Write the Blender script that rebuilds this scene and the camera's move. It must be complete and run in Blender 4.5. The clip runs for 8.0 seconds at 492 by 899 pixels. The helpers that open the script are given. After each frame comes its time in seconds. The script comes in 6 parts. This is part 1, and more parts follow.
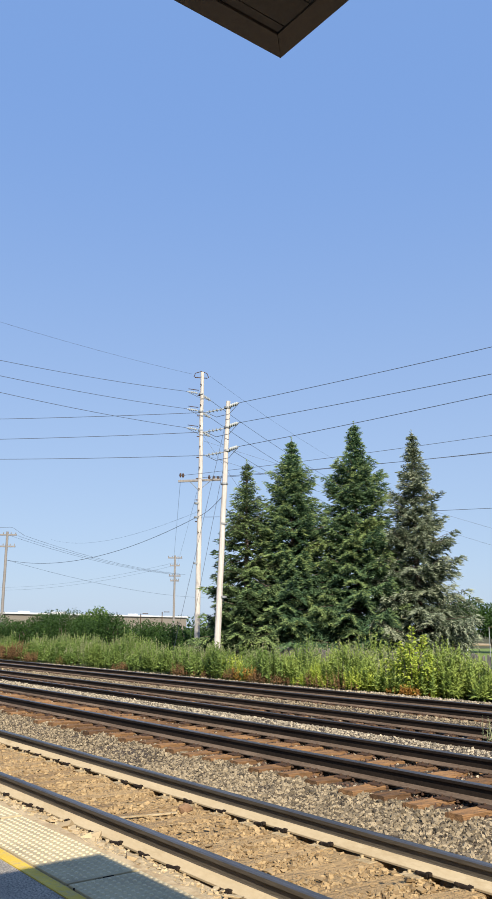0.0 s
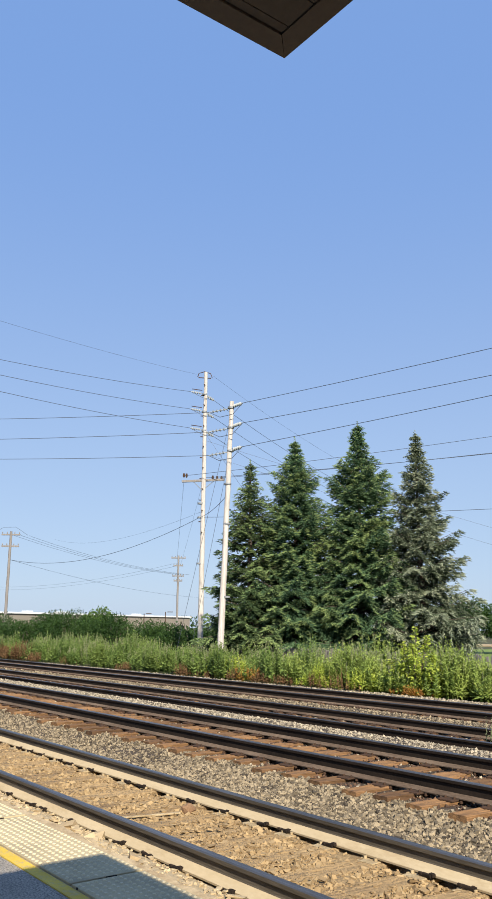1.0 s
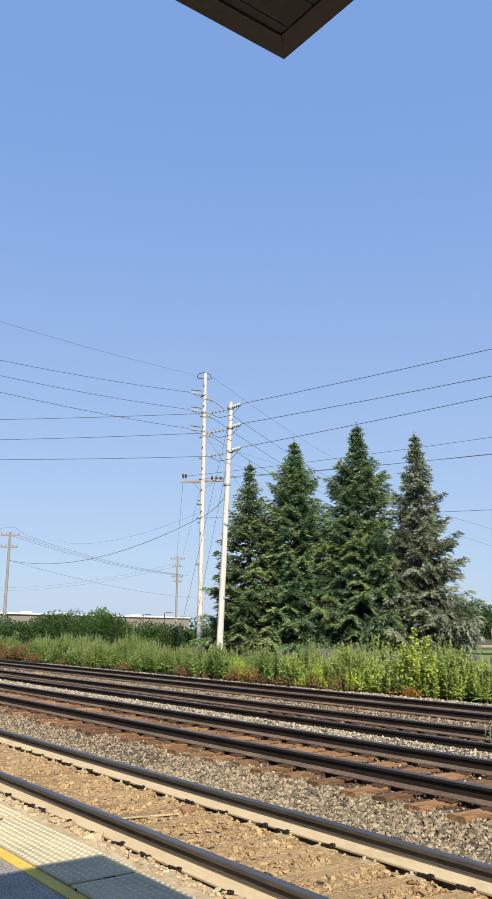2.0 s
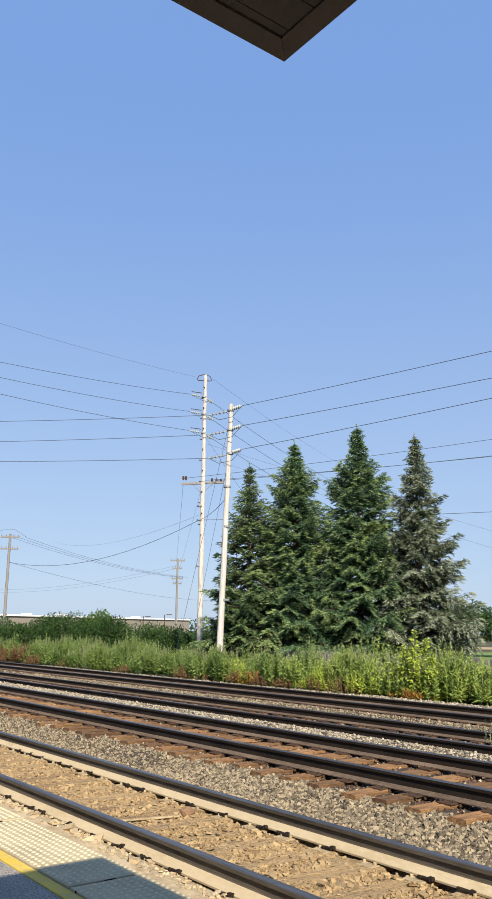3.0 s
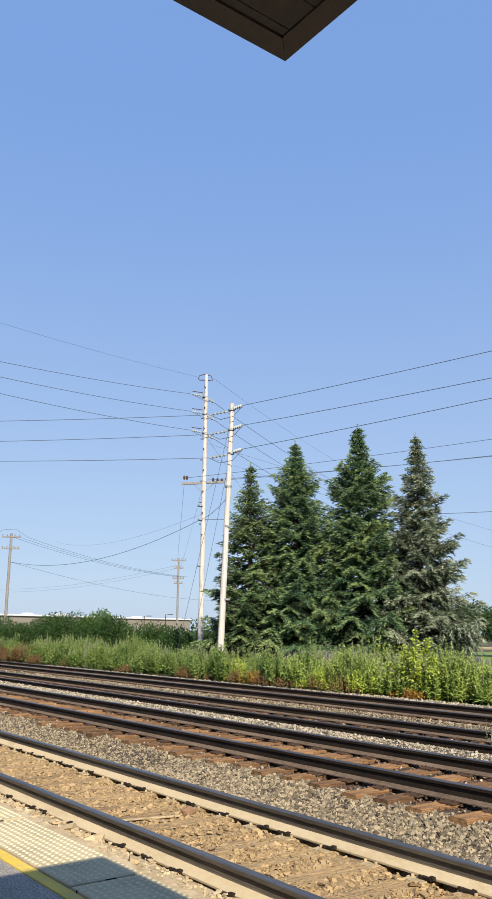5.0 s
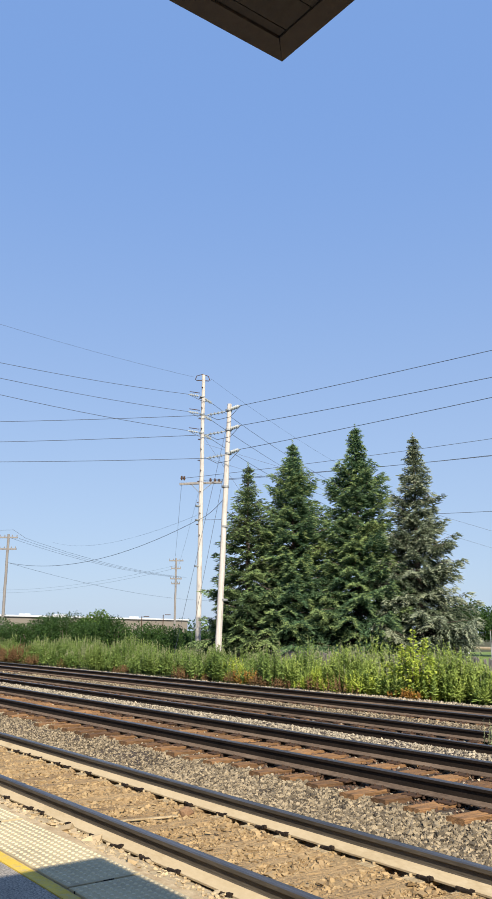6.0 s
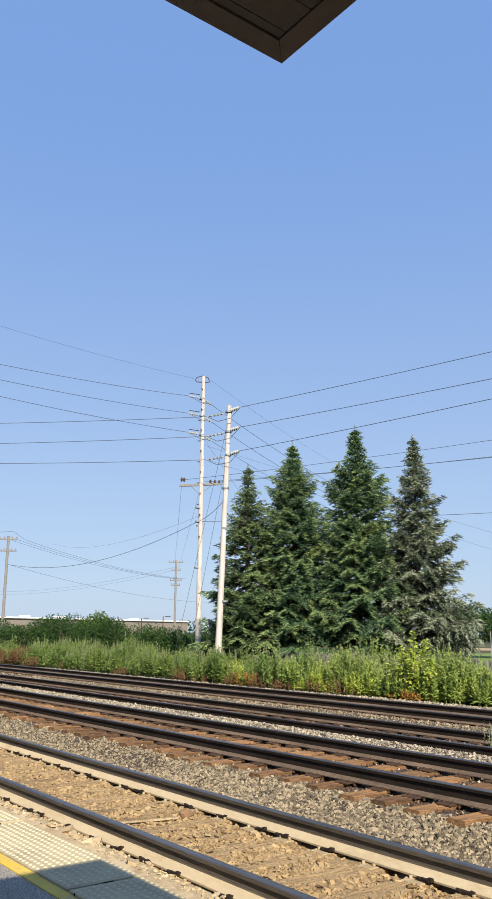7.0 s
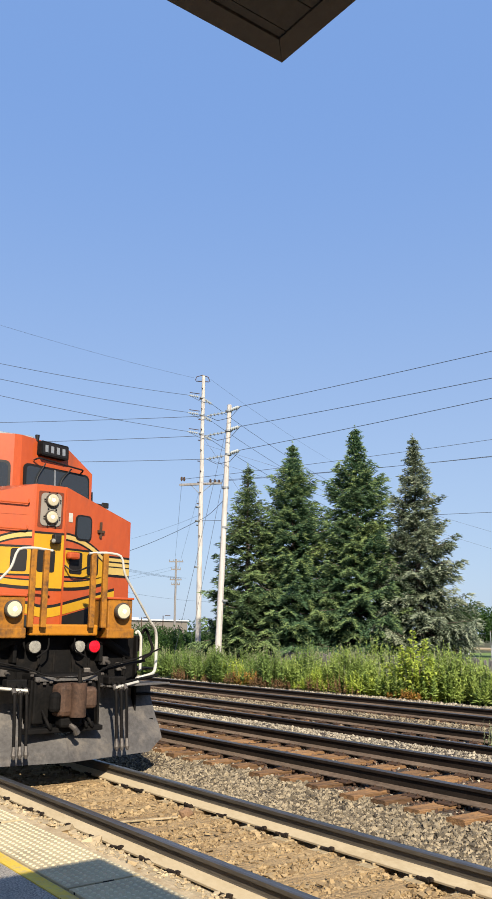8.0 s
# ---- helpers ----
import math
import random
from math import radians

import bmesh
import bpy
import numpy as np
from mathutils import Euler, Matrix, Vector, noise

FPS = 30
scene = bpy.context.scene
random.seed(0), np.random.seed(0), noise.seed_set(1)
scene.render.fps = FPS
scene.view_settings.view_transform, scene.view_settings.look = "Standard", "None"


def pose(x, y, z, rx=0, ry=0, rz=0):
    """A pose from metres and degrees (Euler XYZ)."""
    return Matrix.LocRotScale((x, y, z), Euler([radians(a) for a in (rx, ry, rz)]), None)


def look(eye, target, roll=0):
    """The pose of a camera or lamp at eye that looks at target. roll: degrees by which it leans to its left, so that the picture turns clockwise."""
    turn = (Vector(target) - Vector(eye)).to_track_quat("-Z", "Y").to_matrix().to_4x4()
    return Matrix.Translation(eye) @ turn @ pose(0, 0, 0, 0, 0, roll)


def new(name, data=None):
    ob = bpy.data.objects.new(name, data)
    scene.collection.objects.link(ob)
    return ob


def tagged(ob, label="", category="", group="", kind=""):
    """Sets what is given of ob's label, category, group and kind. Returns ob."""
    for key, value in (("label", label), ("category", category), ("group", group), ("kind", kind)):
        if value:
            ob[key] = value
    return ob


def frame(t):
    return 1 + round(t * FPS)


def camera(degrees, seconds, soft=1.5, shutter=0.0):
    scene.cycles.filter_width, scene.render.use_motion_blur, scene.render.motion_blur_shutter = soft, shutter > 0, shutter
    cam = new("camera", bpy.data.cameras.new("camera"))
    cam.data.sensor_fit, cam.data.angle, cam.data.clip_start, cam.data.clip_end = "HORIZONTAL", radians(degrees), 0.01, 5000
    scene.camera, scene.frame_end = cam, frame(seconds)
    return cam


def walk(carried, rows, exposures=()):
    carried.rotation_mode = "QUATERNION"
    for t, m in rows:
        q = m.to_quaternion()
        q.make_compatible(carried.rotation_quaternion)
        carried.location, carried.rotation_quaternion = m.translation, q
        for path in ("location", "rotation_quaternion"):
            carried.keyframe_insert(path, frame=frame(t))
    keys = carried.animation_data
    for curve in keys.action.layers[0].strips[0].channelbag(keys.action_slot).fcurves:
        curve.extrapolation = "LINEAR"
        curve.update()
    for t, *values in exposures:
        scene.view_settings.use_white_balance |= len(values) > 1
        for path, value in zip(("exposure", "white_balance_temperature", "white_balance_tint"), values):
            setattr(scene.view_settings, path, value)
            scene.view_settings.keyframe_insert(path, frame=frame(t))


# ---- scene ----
from itertools import product

# ---- camera: stands under the station eaves and looks across the tracks ----
EYE = Vector((0.0, 0.0, 1.70))
cam = camera(33.71, 8.0, soft=0.95)


def aim(heading, pitch, roll):
    a, b = radians(heading), radians(pitch)
    return look(EYE, EYE + Vector((math.cos(a) * math.cos(b), math.sin(a) * math.cos(b), math.sin(b))), roll)


walk(cam, [(t, aim(h, p, r)) for t, h, p, r in (
    (0.0, 142.784, 12.360, 0.339), (0.5, 142.930, 12.368, 0.398), (1.0, 143.036, 12.371, 0.461),
    (1.5, 142.989, 12.370, 0.495), (3.0, 142.996, 12.561, 0.519), (3.5, 142.959, 12.563, 0.573),
    (4.0, 143.036, 12.565, 0.558), (4.5, 143.120, 12.541, 0.563), (6.0, 142.874, 12.559, 0.410),
    (6.5, 142.868, 12.612, 0.385), (7.0, 142.869, 12.668, 0.387), (7.5, 142.864, 12.667, 0.398),
    (8.0, 142.869, 12.620, 0.410))])

# ---- light: clear morning sky, sun low behind the camera ----
SUN = Vector((0.756, -0.3206, 0.5706)).normalized()
world = bpy.data.worlds.new("sky")
scene.world = world
world.use_nodes = True
sky = world.node_tree.nodes.new("ShaderNodeTexSky")
sky.sky_type = "NISHITA"
sky.sun_disc = False
sky.sun_elevation = math.asin(SUN.z)
sky.sun_rotation = math.atan2(SUN.x, SUN.y)
sky.air_density, sky.dust_density, sky.ozone_density = 1.0, 0.65, 1.3
# summer haze evens the clear sky out
haze = world.node_tree.nodes.new("ShaderNodeMix")
haze.data_type = "RGBA"
haze.inputs[0].default_value = 0.82
# the haze is pale at the horizon and deepens to blue overhead
way = world.node_tree.nodes.new("ShaderNodeTexCoord")
height = world.node_tree.nodes.new("ShaderNodeSeparateXYZ")
rise = world.node_tree.nodes.new("ShaderNodeMapRange")
rise.interpolation_type = "SMOOTHSTEP"
rise.inputs[1].default_value, rise.inputs[2].default_value = -0.08, 0.62
tint = world.node_tree.nodes.new("ShaderNodeMix")
tint.data_type = "RGBA"
tint.inputs[6].default_value, tint.inputs[7].default_value = (3.4, 4.45, 6.1, 1), (1.64, 2.95, 6.0, 1)
world.node_tree.links.new(way.outputs["Generated"], height.inputs[0])
world.node_tree.links.new(height.outputs[2], rise.inputs[0])
world.node_tree.links.new(rise.outputs[0], tint.inputs[0])
world.node_tree.links.new(tint.outputs[2], haze.inputs[7])
world.node_tree.links.new(sky.outputs[0], haze.inputs[6])
world.node_tree.links.new(haze.outputs[2], world.node_tree.nodes["Background"].inputs[0])
world.node_tree.nodes["Background"].inputs[1].default_value = 0.077
sun = new("sun", bpy.data.lights.new("sun", "SUN"))
sun.data.energy, sun.data.angle, sun.data.color = 5.0, radians(0.53), (1.0, 0.92, 0.79)
sun.matrix_world = look(SUN * 50, (0, 0, 0))
scene.view_settings.exposure = 0.85


# ---- materials ----
def mat(name, a, b=None, rough=0.8, metal=0.0, scale=3.0, fine=40.0, bump=0.3, dist=0.01, vary=0.25, island=False, piece=False,
        dirt=None, dirt_scale=1.0, dirt_amount=0.5, glow=0.0, coat=0.0, sheer=0.0, stretch=(1, 1, 1), spec=0.25):
    """A surface between the colours a and b, mottled at two scales, with relief; dirt lays a third colour over it in patches."""
    b = b or tuple(c * 0.7 for c in a)
    m = bpy.data.materials.new(name)
    m.use_nodes = True
    nt = m.node_tree
    N, L = nt.nodes, nt.links
    bs = N["Principled BSDF"]
    co = N.new("ShaderNodeTexCoord")
    mp = N.new("ShaderNodeMapping")
    mp.inputs["Scale"].default_value = stretch
    L.new(co.outputs["Object"], mp.inputs[0])

    def cloud(s, detail=6.0, rg=0.6):
        n = N.new("ShaderNodeTexNoise")
        n.inputs["Scale"].default_value, n.inputs["Detail"].default_value, n.inputs["Roughness"].default_value = s, detail, rg
        L.new(mp.outputs[0], n.inputs["Vector"])
        return n.outputs["Fac"]

    def calc(op, x, y):
        n = N.new("ShaderNodeMath")
        n.operation = op
        for i, v in enumerate((x, y)):
            if isinstance(v, (int, float)):
                n.inputs[i].default_value = v
            else:
                L.new(v, n.inputs[i])
        return n.outputs[0]

    def blend(f, x, y):
        n = N.new("ShaderNodeMix")
        n.data_type = "RGBA"
        L.new(f, n.inputs[0])
        for i, v in ((6, x), (7, y)):
            if isinstance(v, tuple):
                n.inputs[i].default_value = (*v, 1)
            else:
                L.new(v, n.inputs[i])
        return n.outputs[2]

    big, small = cloud(scale), cloud(fine, 4.0)
    f = calc("ADD", calc("MULTIPLY", big, 0.6), calc("MULTIPLY", small, 0.4))
    rmp = N.new("ShaderNodeMapRange")
    rmp.inputs[1].default_value, rmp.inputs[2].default_value = 0.34, 0.66
    L.new(f, rmp.inputs[0])
    f = rmp.outputs[0]
    if island or piece:
        g = N.new("ShaderNodeNewGeometry" if island else "ShaderNodeObjectInfo")
        rnd = g.outputs["Random Per Island" if island else "Random"]
        f = calc("ADD", calc("MULTIPLY", f, 1 - 2 * vary), calc("MULTIPLY", rnd, 2 * vary))
    col = blend(f, a, b)
    if dirt:
        d = N.new("ShaderNodeMapRange")
        d.inputs[1].default_value, d.inputs[2].default_value = 1.0 - dirt_amount - 0.12, 1.0 - dirt_amount + 0.12
        L.new(cloud(dirt_scale, 8.0, 0.68), d.inputs[0])
        col = blend(d.outputs[0], col, dirt)
    L.new(col, bs.inputs["Base Color"])
    bs.inputs["Metallic"].default_value = metal
    bs.inputs["Specular IOR Level"].default_value = spec
    bs.inputs["Coat Weight"].default_value = coat
    rr = N.new("ShaderNodeMapRange")
    rr.inputs[3].default_value, rr.inputs[4].default_value = max(rough - 0.12, 0.03), min(rough + 0.12, 1.0)
    L.new(small, rr.inputs[0])
    L.new(rr.outputs[0], bs.inputs["Roughness"])
    if bump:
        bp = N.new("ShaderNodeBump")
        bp.inputs["Strength"].default_value, bp.inputs["Distance"].default_value = bump, dist
        L.new(f, bp.inputs["Height"])
        L.new(bp.outputs[0], bs.inputs["Normal"])
    if sheer:
        # thin leaves let light through
        tr = N.new("ShaderNodeBsdfTranslucent")
        L.new(col, tr.inputs["Color"])
        mx = N.new("ShaderNodeMixShader")
        mx.inputs[0].default_value = sheer
        L.new(bs.outputs[0], mx.inputs[1])
        L.new(tr.outputs[0], mx.inputs[2])
        L.new(mx.outputs[0], N["Material Output"].inputs["Surface"])
    if glow:
        bs.inputs["Emission Color"].default_value = (*a, 1)
        bs.inputs["Emission Strength"].default_value = glow
    return m


def glass(name, tint=(0.05, 0.06, 0.07), rough=0.05):
    m = bpy.data.materials.new(name)
    m.use_nodes = True
    bs = m.node_tree.nodes["Principled BSDF"]
    bs.inputs["Base Color"].default_value = (*tint, 1)
    bs.inputs["Roughness"].default_value = rough
    bs.inputs["Transmission Weight"].default_value = 0.4
    bs.inputs["IOR"].default_value = 1.4
    return m


# ---- mesh tools ----
class Form:
    """Gathers vertices and faces of one mesh."""

    def __init__(self):
        self.v, self.f, self.mi, self.now = [], [], [], 0

    def add(self, v, f):
        n = len(self.v)
        self.v += [tuple(p) for p in v]
        self.f += [tuple(i + n for i in q) for q in f]
        self.mi += [self.now] * len(f)
        return self

    def box(self, c, s, m=None, ch=0.0):
        """A box with chamfered edges: centre, size, an optional turn."""
        hx, hy, hz = (d / 2 for d in s)
        m = (Matrix.Translation(c) @ m) if m else Matrix.Translation(c)
        if ch <= 0:
            v = [m @ Vector((x * hx, y * hy, z * hz)) for x, y, z in product((-1, 1), repeat=3)]
            return self.add(v, [(0, 1, 3, 2), (4, 6, 7, 5), (0, 4, 5, 1), (2, 3, 7, 6), (0, 2, 6, 4), (1, 5, 7, 3)])
        bm = bmesh.new()
        bmesh.ops.create_cube(bm, size=1.0, matrix=Matrix.Diagonal((*s, 1)))
        bmesh.ops.bevel(bm, geom=bm.edges[:], offset=min(ch, min(s) * 0.45), segments=2, affect="EDGES", profile=0.5)
        bm.verts.index_update()
        self.add([m @ p.co for p in bm.verts], [[p.index for p in q.verts] for q in bm.faces])
        bm.free()
        return self

    def tube(self, pts, r, n=8, cap=True):
        """A round bar along points; r is one radius or one for each point."""
        pts = [Vector(p) for p in pts]
        rs = r if isinstance(r, (list, tuple)) else [r] * len(pts)
        v, f = [], []
        side = None
        for i, p in enumerate(pts):
            t = (pts[min(i + 1, len(pts) - 1)] - pts[max(i - 1, 0)]).normalized()
            if side is None:
                side = t.orthogonal().normalized()
            side = (side - t * side.dot(t)).normalized()
            up = t.cross(side)
            for k in range(n):
                a = 2 * math.pi * k / n
                v.append(p + (side * math.cos(a) + up * math.sin(a)) * rs[i])
        for i in range(len(pts) - 1):
            for k in range(n):
                f.append((i * n + k, i * n + (k + 1) % n, (i + 1) * n + (k + 1) % n, (i + 1) * n + k))
        if cap:
            f.append(tuple(range(n))[::-1])
            f.append(tuple((len(pts) - 1) * n + k for k in range(n)))
        return self.add(v, f)

    def prism(self, poly, a, b, axis=0):
        """A polygon (in the two other axes) drawn out along an axis from a to b."""
        n = len(poly)
        o = [i for i in range(3) if i != axis]
        v = []
        for w in (a, b):
            for p in poly:
                q = [0, 0, 0]
                q[axis], q[o[0]], q[o[1]] = w, p[0], p[1]
                v.append(q)
        f = [(i, (i + 1) % n, n + (i + 1) % n, n + i) for i in range(n)]
        return self.add(v, f + [tuple(range(n))[::-1], tuple(range(n, 2 * n))])

    def make(self, name, mats, parent=None, smooth=False, label=""):
        me = bpy.data.meshes.new(name)
        me.from_pydata(self.v, [], self.f)
        for m in mats if isinstance(mats, (list, tuple)) else [mats]:
            me.materials.append(m)
        me.polygons.foreach_set("material_index", self.mi)
        if smooth:
            me.polygons.foreach_set("use_smooth", [True] * len(self.f))
        bm = bmesh.new()
        bm.from_mesh(me)
        bmesh.ops.recalc_face_normals(bm, faces=bm.faces[:])
        bm.to_mesh(me)
        bm.free()
        if smooth:
            me.set_sharp_from_angle(angle=radians(38))
        ob = new(name, me)
        ob.parent = parent
        if label:
            ob["label"] = label
        return ob


def thing(name, place=(0, 0, 0), label="", category="", group="", kind="", turn=0.0):
    e = new(name)
    e.matrix_world = pose(*place, 0, 0, turn)
    return tagged(e, label, category, group, kind)


def soup(name, v, tris, material, parent=None, label=""):
    """A mesh of many loose pieces from arrays."""
    me = bpy.data.meshes.new(name)
    me.from_pydata(np.asarray(v).reshape(-1, 3).tolist(), [], np.asarray(tris).tolist())
    me.materials.append(material)
    ob = new(name, me)
    ob.parent = parent
    if label:
        ob["label"] = label
    return ob


def repeat_form(v0, f0, places, turns, sizes):
    """Copies of a small form (n x 3) at places (m x 3), with turn matrices (m x 3 x 3) and sizes (m x 3)."""
    v = np.einsum("mij,mnj->mni", turns, v0[None] * sizes[:, None, :]) + places[:, None, :]
    f = (np.asarray(f0)[None] + (np.arange(len(places)) * len(v0))[:, None, None]).reshape(-1, len(f0[0]))
    return v.reshape(-1, 3), f


def frames_along(d, spin):
    """Turn matrices whose x axis lies along d, spun about it."""
    d = d / np.linalg.norm(d, axis=1, keepdims=True)
    h = np.where(np.abs(d[:, 2:]) > 0.95, np.array([[1.0, 0, 0]]), np.array([[0, 0, 1.0]]))
    s = np.cross(h, d)
    s /= np.linalg.norm(s, axis=1, keepdims=True)
    u = np.cross(d, s)
    c, n = np.cos(spin)[:, None], np.sin(spin)[:, None]
    return np.stack([d, s * c + u * n, u * c - s * n], axis=2)


LEAF_V = np.array([(0, 0, 0), (0.5, 0.5, 0.12), (1.0, 0, -0.1), (0.5, -0.5, 0.12)])
LEAF_F = [(0, 1, 2), (0, 2, 3)]
TWIG_V = np.array([(0, 0, 0), (0.45, 0.5, 0.25), (0.45, -0.5, 0.25), (0.45, 0, -0.5), (1.0, 0, 0)])
TWIG_F = [(0, 1, 3), (0, 2, 1), (0, 3, 2), (4, 3, 1), (4, 1, 2), (4, 2, 3)]
CHIP_V = np.array([(0.62, 0, 0), (-0.62, 0, 0), (0, 0.62, 0), (0, -0.62, 0), (0, 0, 0.62), (0, 0, -0.62)])
CHIP_F = [(0, 2, 4), (2, 1, 4), (1, 3, 4), (3, 0, 4), (2, 0, 5), (1, 2, 5), (3, 1, 5), (0, 3, 5)]
NEEDLE_V = np.array([(0, 0.5, 0.29), (0, -0.5, 0.29), (0, 0, -0.58), (1.0, 0, 0)])
NEEDLE_F = [(0, 1, 3), (1, 2, 3), (2, 0, 3)]
ROCK_V = np.array([(x, y, z) for x, y, z in product((-0.5, 0.5), repeat=3)])
ROCK_F = [(0, 1, 3, 2), (4, 6, 7, 5), (0, 4, 5, 1), (2, 3, 7, 6), (0, 2, 6, 4), (1, 5, 7, 3)]
rng = np.random.default_rng(7)

M_SAND = mat("dusty_sand", (0.345, 0.24, 0.118), (0.20, 0.13, 0.060), 0.95, scale=1.5, fine=30, bump=0.7, dist=0.03, dirt=(0.12, 0.072, 0.033), dirt_scale=2.5, dirt_amount=0.44)
M_ROCK = mat("brown_rock", (0.25, 0.15, 0.08), (0.15, 0.085, 0.045), 0.95, scale=5, fine=40, bump=0.6)
M_GROUND = mat("ground_gravel", (0.09, 0.066, 0.045), (0.035, 0.026, 0.019), 0.95, scale=2, fine=45, bump=0.8, dist=0.03)
M_EARTH = mat("dry_earth_and_grass", (0.045, 0.055, 0.02), (0.085, 0.07, 0.035), 0.95, scale=0.3, fine=6, bump=0.5, dist=0.05)
M_STONE = mat("ballast_stone", (0.335, 0.265, 0.168), (0.020, 0.016, 0.012), 0.9, scale=6, fine=60, bump=0.4, vary=0.42, island=True)
M_STONE_SAND = mat("sandy_ballast_stone", (0.375, 0.265, 0.135), (0.165, 0.105, 0.049), 0.95, scale=6, fine=60, bump=0.4, vary=0.34, island=True)
M_CRUST = mat("cream_crust", (0.47, 0.37, 0.225), (0.30, 0.215, 0.115), 0.95, scale=6, fine=60, bump=0.4, vary=0.3, island=True)
M_STONE_RUST = mat("rust_stained_stone", (0.15, 0.085, 0.052), (0.030, 0.019, 0.013), 0.9, scale=6, fine=60, bump=0.4, vary=0.42, island=True)
M_STONE_PALE = mat("pale_ballast_stone", (0.43, 0.36, 0.255), (0.06, 0.05, 0.038), 0.9, scale=6, fine=60, bump=0.4, vary=0.42, island=True)
M_TIE = mat("weathered_tie_wood", (0.30, 0.162, 0.068), (0.065, 0.035, 0.018), 0.9, scale=2, fine=14, bump=1.0, dist=0.02, stretch=(9, 0.7, 9), piece=True, vary=0.32, dirt=(0.055, 0.032, 0.02), dirt_scale=1.3, dirt_amount=0.36)
M_TIE_SAND = mat("sandy_tie_wood", (0.43, 0.295, 0.145), (0.17, 0.105, 0.05), 0.95, scale=2, fine=14, bump=1.0, dist=0.03, stretch=(12, 0.5, 12), piece=True, vary=0.2, dirt=(0.095, 0.056, 0.026), dirt_scale=1.5, dirt_amount=0.37)
M_RAILWEB_DUSTY = mat("dusty_rail_web", (0.115, 0.095, 0.07), (0.035, 0.029, 0.022), 0.9, 0.0, scale=1.2, fine=30, bump=0.3, spec=0.1, stretch=(0.25, 1, 3))
M_RAILTOP = mat("worn_rail_head", (0.14, 0.14, 0.145), (0.055, 0.055, 0.058), 0.4, 0.6, scale=1.5, fine=25, bump=0.1, stretch=(0.3, 8, 8))
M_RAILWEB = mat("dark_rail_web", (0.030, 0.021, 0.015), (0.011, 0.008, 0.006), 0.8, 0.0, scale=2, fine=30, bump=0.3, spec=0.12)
M_RAILFOOT = mat("dusty_rail_foot", (0.165, 0.118, 0.082), (0.07, 0.047, 0.032), 0.9, scale=2, fine=30, bump=0.3, stretch=(0.5, 1, 2))
M_SANDFOOT = mat("sandy_rail_foot", (0.44, 0.345, 0.21), (0.32, 0.24, 0.13), 0.95, scale=3, fine=30, bump=0.6, dist=0.02, dirt=(0.24, 0.16, 0.08), dirt_scale=9, dirt_amount=0.4)
M_RAILDUST = mat("cream_dust_on_rail_foot", (0.46, 0.37, 0.235), (0.38, 0.295, 0.175), 0.95, scale=4, fine=40, bump=0.15, dist=0.004, stretch=(0.4, 1, 1), dirt=(0.30, 0.22, 0.12), dirt_scale=2.5, dirt_amount=0.36)
M_RUST = mat("rusted_iron", (0.10, 0.055, 0.032), (0.045, 0.028, 0.02), 0.85, 0.3, scale=6, fine=50, bump=0.4)
M_CONCRETE = mat("sandy_concrete_edge", (0.50, 0.385, 0.23), (0.38, 0.28, 0.155), 0.92, scale=2, fine=60, bump=0.4, dist=0.01, dirt=(0.27, 0.185, 0.095), dirt_scale=7, dirt_amount=0.44)
M_TACTILE = mat("faded_tactile_pad", (0.46, 0.375, 0.215), (0.34, 0.275, 0.16), 0.6, scale=2.5, fine=60, bump=0.2, dirt=(0.27, 0.215, 0.125), dirt_scale=1.4, dirt_amount=0.38)
# domes paler than the pad: sky light on them put into colour, plus wear
M_DOME = mat("worn_lit_tactile_domes", (0.55, 0.46, 0.285), (0.47, 0.39, 0.235), 0.5, scale=2.5, fine=60, bump=0.1)
M_YELLOW = mat("worn_yellow_line", (0.62, 0.43, 0.055), (0.50, 0.33, 0.04), 0.7, scale=4, fine=60, bump=0.3, dirt=(0.36, 0.29, 0.17), dirt_scale=14, dirt_amount=0.38)
M_ASPHALT = mat("platform_asphalt", (0.50, 0.445, 0.37), (0.24, 0.21, 0.17), 0.92, scale=2, fine=120, bump=0.9, dist=0.008, dirt=(0.055, 0.05, 0.044), dirt_scale=70, dirt_amount=0.46)
M_SOFFIT = mat("brown_soffit", (0.135, 0.105, 0.078), (0.10, 0.08, 0.06), 0.6, scale=2, fine=40, bump=0.15)
M_FASCIA = mat("brown_fascia", (0.155, 0.118, 0.086), (0.12, 0.092, 0.07), 0.55, scale=2, fine=40, bump=0.1)
M_BRICK = mat("station_wall", (0.42, 0.27, 0.18), (0.33, 0.2, 0.13), 0.9, scale=2, fine=30, bump=0.4)
M_POLE = mat("bleached_pole_wood", (0.58, 0.545, 0.50), (0.34, 0.305, 0.265), 0.85, scale=3.5, fine=22, bump=0.9, stretch=(7, 7, 0.3), dirt=(0.16, 0.12, 0.09), dirt_scale=2.2, dirt_amount=0.34)
M_POLE_FAR = mat("grey_pole_wood", (0.25, 0.232, 0.215), (0.14, 0.126, 0.117), 0.9, scale=2, fine=16, bump=0.4, stretch=(6, 6, 0.35))
M_WIRE = mat("dark_cable", (0.075, 0.088, 0.11), None, 0.6, 0.2, bump=0)
